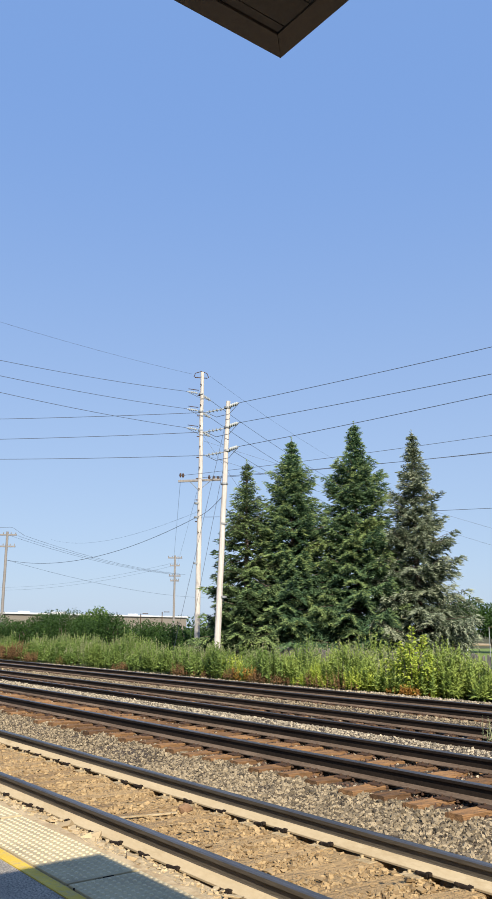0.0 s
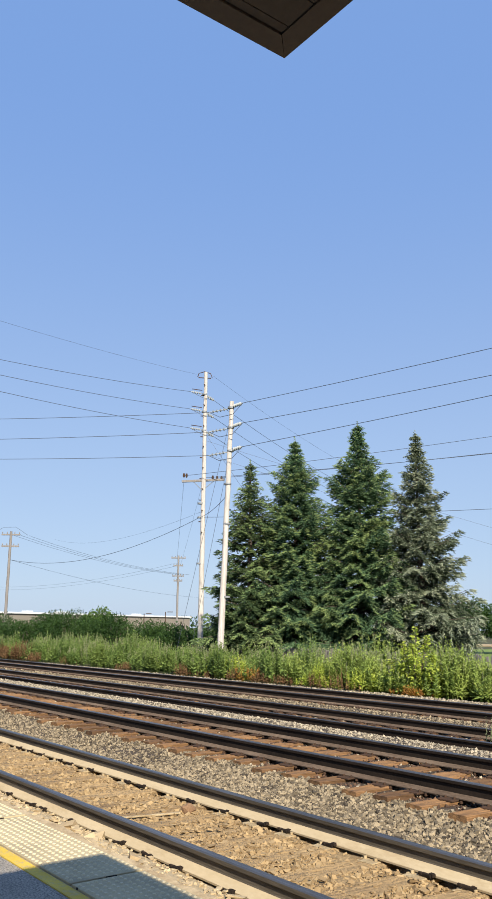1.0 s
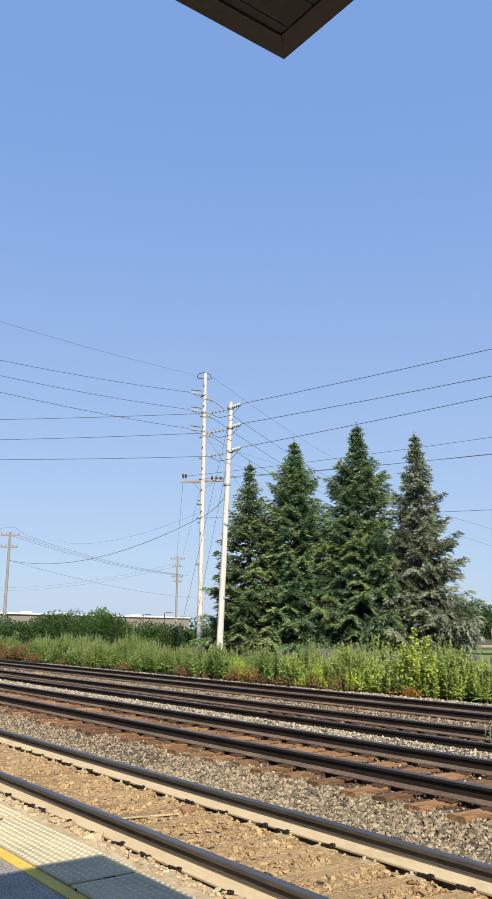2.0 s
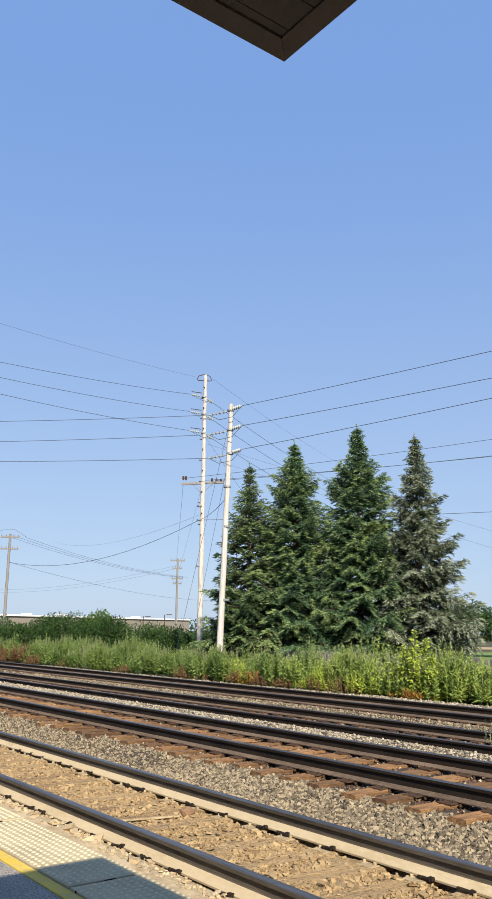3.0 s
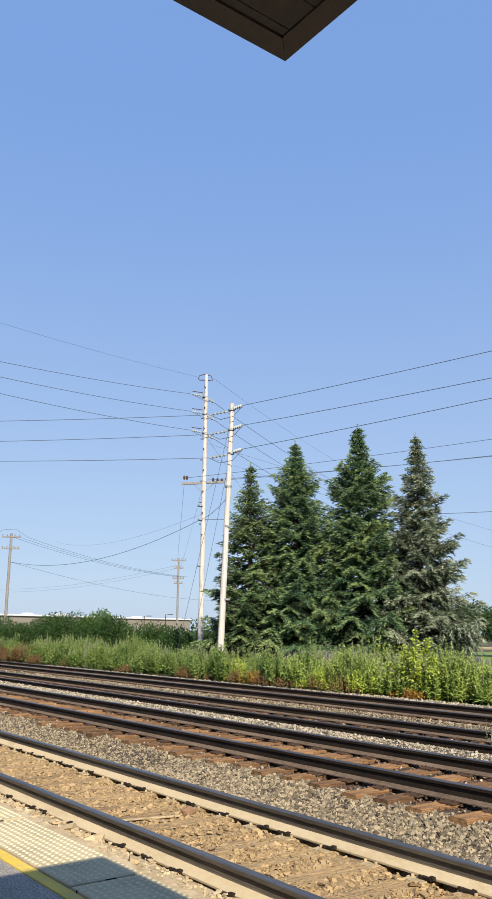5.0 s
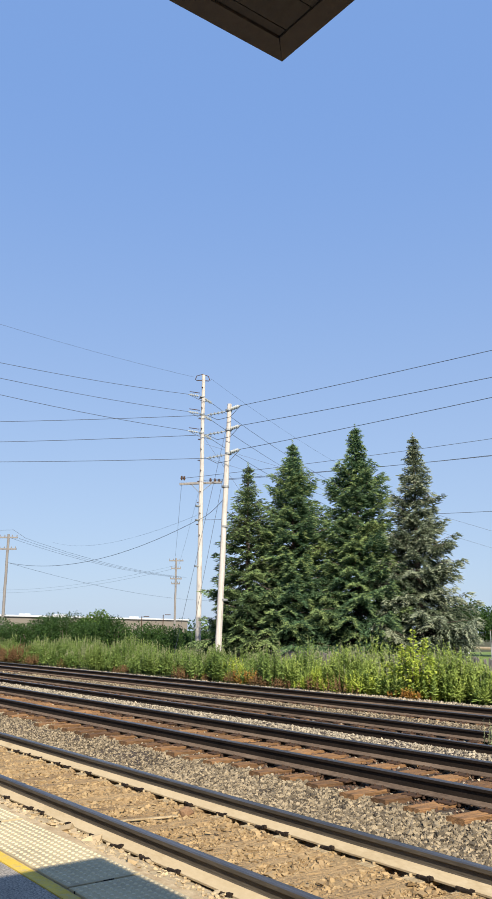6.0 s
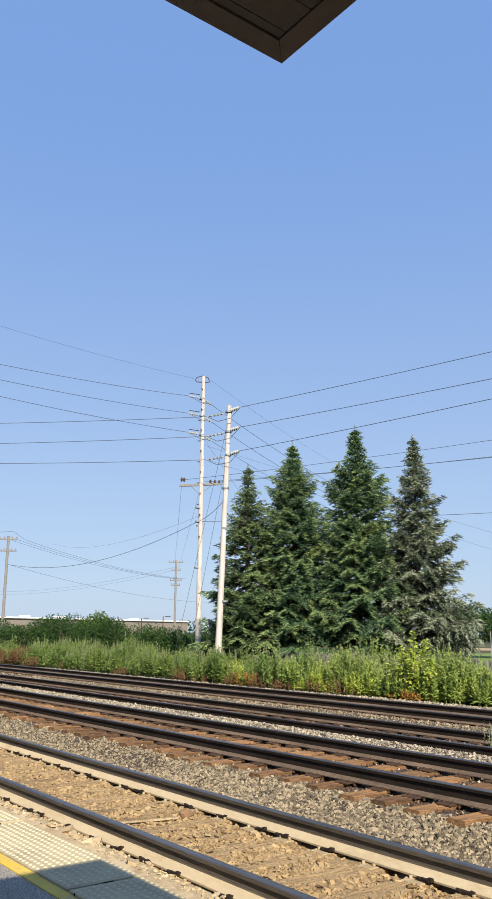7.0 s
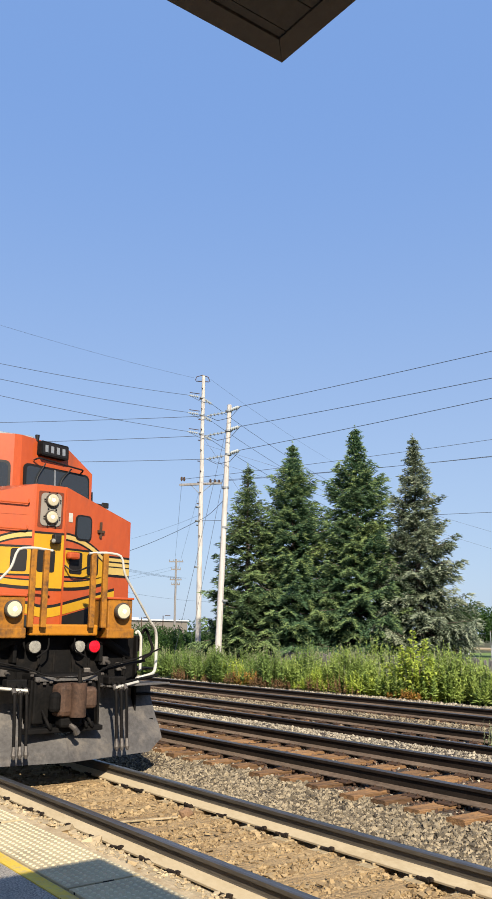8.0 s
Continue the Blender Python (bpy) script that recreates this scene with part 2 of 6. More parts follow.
M_GALV = mat("galvanised_steel", (0.30, 0.31, 0.31), (0.2, 0.21, 0.215), 0.6, 0.5, scale=8, fine=60, bump=0.1)
M_PORCELAIN = mat("grey_insulator", (0.36, 0.38, 0.37), (0.24, 0.26, 0.26), 0.3, scale=8, fine=60, bump=0)
M_BARK = mat("spruce_bark", (0.16, 0.12, 0.09), (0.08, 0.06, 0.05), 0.95, scale=5, fine=40, bump=0.6)
M_NEEDLE = mat("spruce_needles", (0.024, 0.064, 0.032), (0.105, 0.165, 0.075), 0.75, scale=0.7, fine=5, bump=0, vary=0.12, island=True, sheer=0.03, spec=0.12)
# paler needles for bough ends: sunlight on the tips put into the colour
M_LIT_TIPS = mat("lit_spruce_tips", (0.062, 0.125, 0.062), (0.26, 0.315, 0.10), 0.7, scale=0.4, fine=3, bump=0, vary=0.12, island=True, sheer=0.05, spec=0.15)
M_LIT_TIPS_BLUE = mat("lit_silvery_spruce_tips", (0.145, 0.185, 0.130), (0.335, 0.35, 0.22), 0.7, scale=0.6, fine=3, bump=0, vary=0.12, island=True, sheer=0.04, spec=0.12)
M_NEEDLE_BLUE = mat("blue_spruce_needles", (0.038, 0.062, 0.038), (0.14, 0.162, 0.095), 0.75, scale=0.9, fine=5, bump=0, vary=0.12, island=True, sheer=0.03, spec=0.12)
M_NEEDLE_OLIVE = mat("thin_spruce_needles", (0.024, 0.052, 0.020), (0.088, 0.125, 0.050), 0.75, scale=0.8, fine=5, bump=0, vary=0.12, island=True, sheer=0.04, spec=0.15, dirt=(0.085, 0.06, 0.035), dirt_scale=0.5, dirt_amount=0.36)
M_WEED = mat("weed_leaves", (0.036, 0.088, 0.016), (0.235, 0.31, 0.076), 0.65, scale=0.8, fine=3, bump=0, vary=0.15, island=True, sheer=0.18, spec=0.25)
M_WEED_LEAFY = mat("fresh_leafy_weeds", (0.062, 0.125, 0.022), (0.36, 0.43, 0.10), 0.65, scale=0.8, fine=3, bump=0, vary=0.15, island=True, sheer=0.22, spec=0.25)
M_WEED_GREY = mat("seeding_weed_tops", (0.14, 0.175, 0.075), (0.30, 0.30, 0.17), 0.8, scale=0.35, fine=3, bump=0, vary=0.3, island=True, sheer=0.25, spec=0.2)
M_WEED_YELLOW = mat("yellow_green_leaves", (0.20, 0.29, 0.032), (0.46, 0.50, 0.085), 0.6, scale=0.6, fine=4, bump=0, vary=0.3, island=True, sheer=0.3, spec=0.3)
M_WEED_ORANGE = mat("turning_leaves", (0.38, 0.26, 0.04), (0.40, 0.16, 0.055), 0.65, scale=0.6, fine=4, bump=0, vary=0.4, island=True, sheer=0.35, spec=0.3)
M_WEED_BROWN = mat("dead_brown_weeds", (0.20, 0.105, 0.05), (0.13, 0.09, 0.04), 0.8, scale=0.6, fine=4, bump=0, vary=0.4, island=True, sheer=0.25, spec=0.2)
M_BUSH = mat("dark_bush_leaves", (0.010, 0.032, 0.007), (0.052, 0.100, 0.020), 0.6, scale=0.5, fine=3, bump=0, vary=0.2, island=True, sheer=0.2, spec=0.2)
M_BUSH_LIGHT = mat("light_bush_leaves", (0.05, 0.11, 0.016), (0.12, 0.19, 0.03), 0.6, scale=0.5, fine=3, bump=0, vary=0.3, island=True, sheer=0.3, spec=0.35)
M_LAWN = mat("mown_grass", (0.11, 0.17, 0.03), (0.16, 0.20, 0.05), 0.9, scale=0.2, fine=12, bump=0.3)
M_FENCE = mat("weathered_grey_pickets", (0.23, 0.21, 0.19), (0.14, 0.125, 0.115), 0.9, scale=3, fine=20, bump=0.4, piece=True, stretch=(8, 8, 0.6))
M_TAN = mat("tan_warehouse_wall", (0.23, 0.20, 0.165), (0.20, 0.175, 0.142), 0.85, scale=0.1, fine=2, bump=0.1)
M_WHITE = mat("white_roof_edge", (0.62, 0.62, 0.61), (0.52, 0.52, 0.51), 0.6, scale=1, fine=6, bump=0.05)

# ---- ground: one sheet, shaped along the tracks, out to the horizon ----
GAUGE, HEAD = 1.435, 0.07
TRACKS = ((3.928, 0.0), (7.379, 0.137), (11.257, -0.038), (15.179, -0.047))   # far edge of the near rail's head, rail-top height
RAIL_H = 0.18


def bed(y):
    """Height of the ground across the tracks."""
    pts = ((-400, -0.35), (-8, -0.3), (3.1, -0.2), (3.2, -0.08), (3.3, -0.085), (3.45, -0.12), (3.66, -0.15), (3.75, -0.165), (3.775, -0.19), (3.80, -0.215), (3.86, -0.24), (3.95, -0.24), (4.02, -0.215), (4.2, -0.216), (5.20, -0.216), (5.27, -0.205), (5.31, -0.225), (5.36, -0.24), (5.44, -0.24), (5.50, -0.20), (5.56, -0.205), (5.9, -0.215), (6.3, -0.21), (6.55, -0.168), (6.85, -0.106), (9.2, -0.100), (9.5, -0.06),
           (10.4, -0.06), (10.8, -0.13), (11.05, -0.25), (12.75, -0.26), (13.0, -0.21), (14.3, -0.19), (14.8, -0.24), (15.0, -0.28), (16.8, -0.28), (17.0, -0.22), (18.9, -0.24), (19.6, -0.40), (25, -0.40), (60, -0.45), (400, -1.2), (4200, -6))
    for (a, p), (b, q) in zip(pts, pts[1:]):
        if a <= y <= b:
            return p + (q - p) * (y - a) / (b - a)
    return pts[-1][1]


def build_ground():
    xs = [-4000, -1500, -600, -300, -180, -120, -90, -70] + list(np.arange(-60, -26, 0.8)) + list(np.arange(-26, 6, 0.16)) + [8, 12, 20, 40, 80, 200, 700, 2500]
    ys = [-3000, -900, -300, -100, -40, -12, -4, 0, 2, 3] + list(np.arange(3.2, 6.4, 0.04)) + list(np.arange(6.4, 18.6, 0.2)) + list(np.arange(19, 30, 1.5)) + [35, 45, 60, 90, 140, 250, 500, 1200, 4000]
    v = []
    for x in xs:
        for y in ys:
            z = bed(y)
            if 3.2 < y < 18.4 and -60 < x < 6:
                z += 0.022 * noise.noise((x * 2.1, y * 2.1, 0.3)) + 0.014 * noise.noise((x * 7, y * 7, 2.0))
            v.append((x, y, z))
    n = len(ys)
    f, mi = [], []
    for i in range(len(xs) - 1):
        for j in range(n - 1):
            f.append((i * n + j, (i + 1) * n + j, (i + 1) * n + j + 1, i * n + j + 1))
            y = (ys[j] + ys[j + 1]) / 2
            y += 0.05 * noise.noise((xs[i] * 2.2, 0.4, 0)) + 0.04 * noise.noise((xs[i] * 6, y * 6, 0))
            mi.append(3 if 3.2 < y < 3.78 else (0 if 3.0 < y < 5.62 else (1 if 5.62 <= y < 18.7 else 2)))
    g = Form()
    g.v, g.f, g.mi = v, f, mi
    tagged(g.make("ground", [M_SAND, M_GROUND, M_EARTH, M_SANDFOOT], smooth=True), "sandy track bed, grey gravel and rough grass land", "ground", kind="structure")


build_ground()


# ---- railway tracks ----
def rail_profile(y0, z0, dusty=False):
    """Rail section: y0 is the near side of the head, z0 the top."""
    c = y0 + HEAD / 2
    half = ((0.0, -RAIL_H), (0.068, -RAIL_H), (0.07, -RAIL_H + 0.011), (0.03, -RAIL_H + 0.026), (0.0095, -RAIL_H + 0.045), (0.009, -0.105), (0.0085, -0.055), (0.033, -0.042), (0.0355, -0.012), (0.027, -0.002), (0.0, 0.0))
    if dusty:
        # dust lies in a smooth slope on the foot
        half = half[:1] + ((0.078, -RAIL_H - 0.004), (0.081, -RAIL_H + 0.012), (0.045, -RAIL_H + 0.042), (0.014, -0.115)) + half[5:]
    right = [(c + a, z0 + b) for a, b in half]
    left = [(c - a, z0 + b) for a, b in half[::-1]][1:-1]
    return right + left


def rail(parent, y0, z0, foot, dust, web):
    sec = rail_profile(y0, z0, foot is M_RAILDUST)
    n = len(sec)
    xs = list(range(-400, 241, 40))
    g = Form()
    g.v = [(x, y, z) for x in xs for y, z in sec]
    for i in range(len(xs) - 1):
        for k in range(n):
            q = (i * n + k, i * n + (k + 1) % n, (i + 1) * n + (k + 1) % n, (i + 1) * n + k)
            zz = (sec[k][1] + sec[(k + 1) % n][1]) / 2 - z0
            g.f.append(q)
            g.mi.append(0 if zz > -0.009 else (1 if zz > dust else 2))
    return g.make("rail", [M_RAILTOP, web, foot], parent)


def rough_tie():
    """A worn tie whose top is split along the grain."""
    g = Form()
    nx, ny = 8, 30
    v = []
    for i in range(nx + 1):
        for j in range(ny + 1):
            x, y = -0.115 + 0.23 * i / nx, -1.3 + 2.6 * j / ny
            z = 0.085 + 0.014 * noise.noise((x * 34, y * 1.6, 1.0)) + 0.010 * noise.noise((x * 60, y * 6, 4.0)) - (0.007 if i in (0, nx) else 0)
            v.append((x + 0.018 * noise.noise((y * 3, 0.5, i % 2)), y, z))
    m = ny + 1
    f = [(i * m + j, i * m + m + j, i * m + m + j + 1, i * m + j + 1) for i in range(nx) for j in range(ny)]
    n = len(v)
    v += [(-0.11, -1.3, -0.085), (-0.11, 1.3, -0.085), (0.11, -1.3, -0.085), (0.11, 1.3, -0.085)]
    f += [tuple(range(m)) + (n + 1, n), tuple(range(nx * m, nx * m + m))[::-1] + (n + 2, n + 3)]
    f += [tuple(i * m for i in range(nx + 1))[::-1] + (n, n + 2), tuple(i * m + ny for i in range(nx + 1)) + (n + 3, n + 1), (n, n + 1, n + 3, n + 2)]
    return g.add(v, f)


def plate_form():
    g = Form().box((0, 0, 0.009), (0.19, 0.36, 0.018), ch=0.004)
    for sx, sy in product((-0.06, 0.06), (-0.095, 0.095)):
        g.box((sx, sy, 0.028), (0.02, 0.028, 0.026), ch=0.005)
    # rail anchors clip on beside the plate
    for sx in (-0.125, 0.125):
        g.box((sx, 0, -0.005), (0.02, 0.17, 0.03), ch=0.004)
    return g


NEAR_TIES = []


def build_track(k, y0, z0):
    t = thing("railway_track", (0, 0, 0), "steel rails spiked to weathered wooden ties in %s" % ("sandy dirt" if k == 0 else "crushed stone ballast"), "railway track", "parallel tracks", "structure")
    foot = M_RAILDUST if k == 0 else M_RAILFOOT
    y1 = y0 - HEAD
    dust = -0.112 if k == 0 else -0.122
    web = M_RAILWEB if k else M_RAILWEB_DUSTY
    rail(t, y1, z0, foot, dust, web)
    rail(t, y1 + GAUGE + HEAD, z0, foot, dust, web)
    yc = y1 + HEAD + GAUGE / 2
    tie = rough_tie().make("tie", M_TIE_SAND if k == 0 else M_TIE, t)
    plate = plate_form().make("tie_plate", M_RUST if k else M_SANDFOOT, t)
    me_t, me_p = tie.data, plate.data
    if k == 0:
        # dark block that stands for a shaded hole beside the foot, with its clip
        g = Form().box((0, 0, 0), (0.11, 0.03, 0.028), ch=0.006).box((0.05, 0.012, 0.008), (0.05, 0.035, 0.03), ch=0.006).box((-0.06, -0.008, 0.004), (0.04, 0.024, 0.024), ch=0.005)
        clip_gap = g.make("rail_anchor", M_RAILWEB, t)
    first = True
    lo, hi = ((-22, 6), (-30, 3), (-40, 0), (-52, -4))[k]
    x, n = lo, 0
    rnd = random.Random(k)
    ztop = z0 - RAIL_H - 0.018
    while x < hi:
        tz = ztop - 0.085 + rnd.uniform(-0.006, 0.004) + (0.0 if k else rnd.uniform(-0.012, 0.010))
        if k == 0:
            NEAR_TIES.append(x)
        ob = tie if first else new("tie", me_t)
        ob.parent = t
        ob.matrix_local = pose(x, yc + rnd.uniform(-0.09, 0.09), tz, rnd.uniform(-0.3, 0.3), rnd.uniform(-2.0, 2.0), rnd.uniform(-3.5, 3.5))
        for s in (y1 + HEAD / 2, y1 + HEAD * 1.5 + GAUGE):
            pb = plate if first else new("tie_plate", me_p)
            pb.parent = t
            pb.matrix_local = pose(x + rnd.uniform(-0.02, 0.02), s, ztop - (0.0 if k else 0.016), 0, 0, rnd.uniform(-3, 3))
            first = False
        if k == 0:
            # near-black blocks along the sand's edge: shade of the gaps there, and clips
            for s, sz in ((3.795, -0.172), (5.305, -0.178)):
                if rnd.random() < 0.8:
                    an = clip_gap if n == 0 and s < 4 else new("rail_anchor", clip_gap.data)
                    an.parent = t
                    an.matrix_local = pose(x + rnd.uniform(-0.15, 0.15), s + rnd.uniform(-0.015, 0.01), sz, rnd.uniform(-8, 8), rnd.uniform(-6, 6), rnd.uniform(-12, 12))
        x += 0.52 + rnd.uniform(-0.05, 0.05)
        n += 1
    # the run of ties further along the line, joined
    far = Form()
    for a, b in ((-170, lo - 0.4), (hi + 0.2, 60)):
        xx = a
        while xx < b:
            far.box((xx, yc, ztop - 0.085), (0.225, 2.6, 0.17), pose(0, 0, 0, 0, 0, rnd.uniform(-2, 2)))
            xx += 0.53
    tagged(far.make("far_ties", M_TIE_SAND if k == 0 else M_TIE, t), kind="stuff")


for k, (y0, z0) in enumerate(TRACKS):
    build_track(k, y0, z0)


# ---- ballast: loose stones ----
def stones(name, label, material, zones, seed, flat=False, form=(ROCK_V, ROCK_F), clear=()):
    """zones: x from, x to, y from, y to, stones a square metre, size, lift. flat: flakes that lie level. clear: ties, by x, that stay bare."""
    r = np.random.default_rng(seed)
    vs, fs, n0 = [], [], 0
    for xa, xb, ya, yb, dens, size, lift in zones:
        m = int((xb - xa) * (yb - ya) * dens)
        p = np.stack([r.uniform(xa, xb, m), r.uniform(ya, yb, m), np.zeros(m)], 1)
        if len(clear):
            p = p[np.abs(p[:, :1] - np.array(clear)[None]).min(1) > r.uniform(0.07, 0.15, m)]
            m = len(p)
        p[:, 2] = [bed(y) for y in p[:, 1]]
        s = size * np.minimum(r.lognormal(0, 0.3, m), 1.5)[:, None] * r.uniform(0.6, 1.25, (m, 3))
        p[:, 2] += lift + r.uniform(-0.35, 0.45, m) * s.min(1)
        d = r.normal(size=(m, 3))
        if flat:
            d[:, 2] *= 0.08
            s[:, 2] *= 0.3
        t = frames_along(d, r.normal(0, 0.12, m) if flat else r.uniform(0, 6.28, m))
        v, f = repeat_form(*form, p, t, s)
        v = v + (r.normal(size=v.shape) * np.repeat(s.mean(1), len(form[0]))[:, None] * 0.13)
        vs.append(v)
        fs.append(f + n0)
        n0 += len(v)
    return tagged(soup(name, np.concatenate(vs), np.concatenate(fs), material), label, "ballast", kind="stuff")


CHIP = (CHIP_V, CHIP_F)
stones("ballast", "grey and buff crushed stone ballast between the tracks", M_STONE, (
    (-10.5, -3.8, 5.70, 6.95, 2100, 0.0255, 0.0),), 3)
stones("ballast", "grey and buff crushed stone ballast further along the tracks", M_STONE, (
    (-17.6, -10.5, 5.70, 6.95, 1150, 0.030, 0.0), (-28, -17.6, 5.75, 7.0, 300, 0.042, 0.0),
    (-34, -8.5, 12.9, 14.9, 300, 0.034, 0.0), (-44, -32, 13.3, 14.6, 60, 0.05, 0.0)), 9, form=CHIP)
stones("pale_ballast", "pale clean crushed stone ballast between the far tracks", M_STONE_PALE, (
    (-26, -6.5, 9.35, 10.75, 620, 0.031, 0.0), (-40, -26, 9.35, 10.7, 180, 0.05, 0.0), (-42, -11, 17.0, 18.5, 130, 0.042, 0.01), (-22, -11, 18.4, 19.2, 260, 0.04, 0.0), (-34, -8, 10.9, 13.3, 40, 0.034, 0.0), (-24, -5, 6.95, 9.5, 40, 0.03, 0.01)), 4, form=CHIP)
stones("rusty_ballast", "rust-stained crushed stone between the rails", M_STONE_RUST, (
    (-22, -4.8, 6.95, 9.5, 380, 0.031, 0.0), (-34, -7.8, 10.9, 13.1, 150, 0.036, 0.0), (-44, -11, 14.9, 16.9, 80, 0.04, 0.0)), 6, form=CHIP)
stones("sandy_ballast", "sand-coloured broken stone in the dusty near track", M_STONE_SAND, (
    (-14, -2.5, 3.98, 5.25, 520, 0.030, -0.004), (-14, -2.5, 5.46, 5.8, 480, 0.028, 0.0), (-10, -3, 4.0, 5.25, 900, 0.014, 0.0)), 5, clear=NEAR_TIES)
stones("sandy_chips", "thin sandy flakes lying over the near ties", M_STONE_SAND, (
    (-12, -2.5, 4.0, 5.25, 70, 0.036, 0.012), (-10, -2.5, 4.0, 5.25, 130, 0.018, 0.014)), 15, True)
stones("broken_crust", "cream crust of broken concrete and sand below the platform edge", M_CRUST, (
    (-14, -1.5, 3.2, 3.70, 70, 0.075, -0.012), (-11, -2, 3.22, 3.76, 130, 0.032, -0.002)), 7, True)
stones("crumbled_concrete", "loose crumbs of pale concrete along the near rail", M_CRUST, (
    (-11, -2, 3.2, 3.78, 160, 0.013, 0.0), (-12, -2, 3.62, 3.78, 60, 0.026, -0.006)), 8)

# ---- station platform ----
PZ = 0.10


def build_platform():
    t = thing("platform", (0, 0, 0), "low asphalt station platform with a sandy concrete edge", "platform", kind="structure")
    Form().box((0, -3.36, PZ - 0.25), (120, 11.49, 0.5)).make("asphalt_surface", M_ASPHALT, t)
    # worn edge strip with a ragged outer side
    g = Form()
    r = random.Random(2)
    x, v, n = -60.0, [], 0
    while x < 60:
        step = 0.09 if -14 < x < 0 else 1.5
        e = 3.14 + 0.05 * noise.noise((x * 1.3, 0, 0)) + 0.035 * noise.noise((x * 6, 3, 0))
        v += [(x, 2.387, PZ + 0.003), (x, e - 0.05, PZ + 0.003), (x, e, PZ - 0.03), (x, e + 0.10, -0.06 + 0.03 * noise.noise((x * 5, 7, 0))), (x, e + 0.13, -0.5), (x, 2.387, -0.5)]
        n += 1
        x += step
    f = [(i * 6 + k, i * 6 + (k + 1) % 6, i * 6 + 6 + (k + 1) % 6, i * 6 + 6 + k) for i in range(n - 1) for k in range(6)]
    g.add(v, f)
    g.make("edge_strip", M_CONCRETE, t)
    line = Form()
    line.box((0, 2.432, PZ + 0.003), (120, 0.09, 0.008)).make("yellow_line", M_YELLOW, t)
    for k in range(-14, 11, 2):
        j = Form()
        for i in range(8):
            wide = (0.016, 0.014, 0.018, 0.016, 0.022, 0.042, 0.055, 0.03)[i]
            j.box((-5.10 + 0.995 * k + 0.10 - 0.028 * i + r.uniform(-0.006, 0.006), 2.52 + 0.064 * i, PZ + 0.012), (wide * r.uniform(0.8, 1.2), 0.075, 0.012), pose(0, 0, 0, 0, 0, r.uniform(-14, 14)))
        j.make("pad_joint", M_RAILWEB, t)
    # tactile pads with rows of domes
    pad = Form().box((0, 0, 0), (1.968, 0.52, 0.016), ch=0.004)
    for i, j in product(range(32), range(9)):
        cx, cy = -0.933 + i * 0.0602, -0.232 + j * 0.058
        ring = [(cx + rr * math.cos(a), cy + rr * math.sin(a), z) for rr, z in ((0.0165, 0.008), (0.0095, 0.0155)) for a in (k * math.pi / 3 for k in range(6))]
        pad.now = 1
        pad.add(ring, [(k, (k + 1) % 6, 6 + (k + 1) % 6, 6 + k) for k in range(6)] + [tuple(range(6, 12))])
    me = None
    for k in range(-7, 6):
        c = (-6.095 + 1.99 * k, 2.748, PZ + 0.009)
        if me is None:
            ob = pad.make("tactile_pad", [M_TACTILE, M_DOME], t)
            me = ob.data
        else:
            ob = new("tactile_pad", me)
            ob.parent = t
        ob.matrix_local = pose(*c, r.uniform(-0.25, 0.25), r.uniform(-0.3, 0.3), r.uniform(-0.2, 0.2))


build_platform()


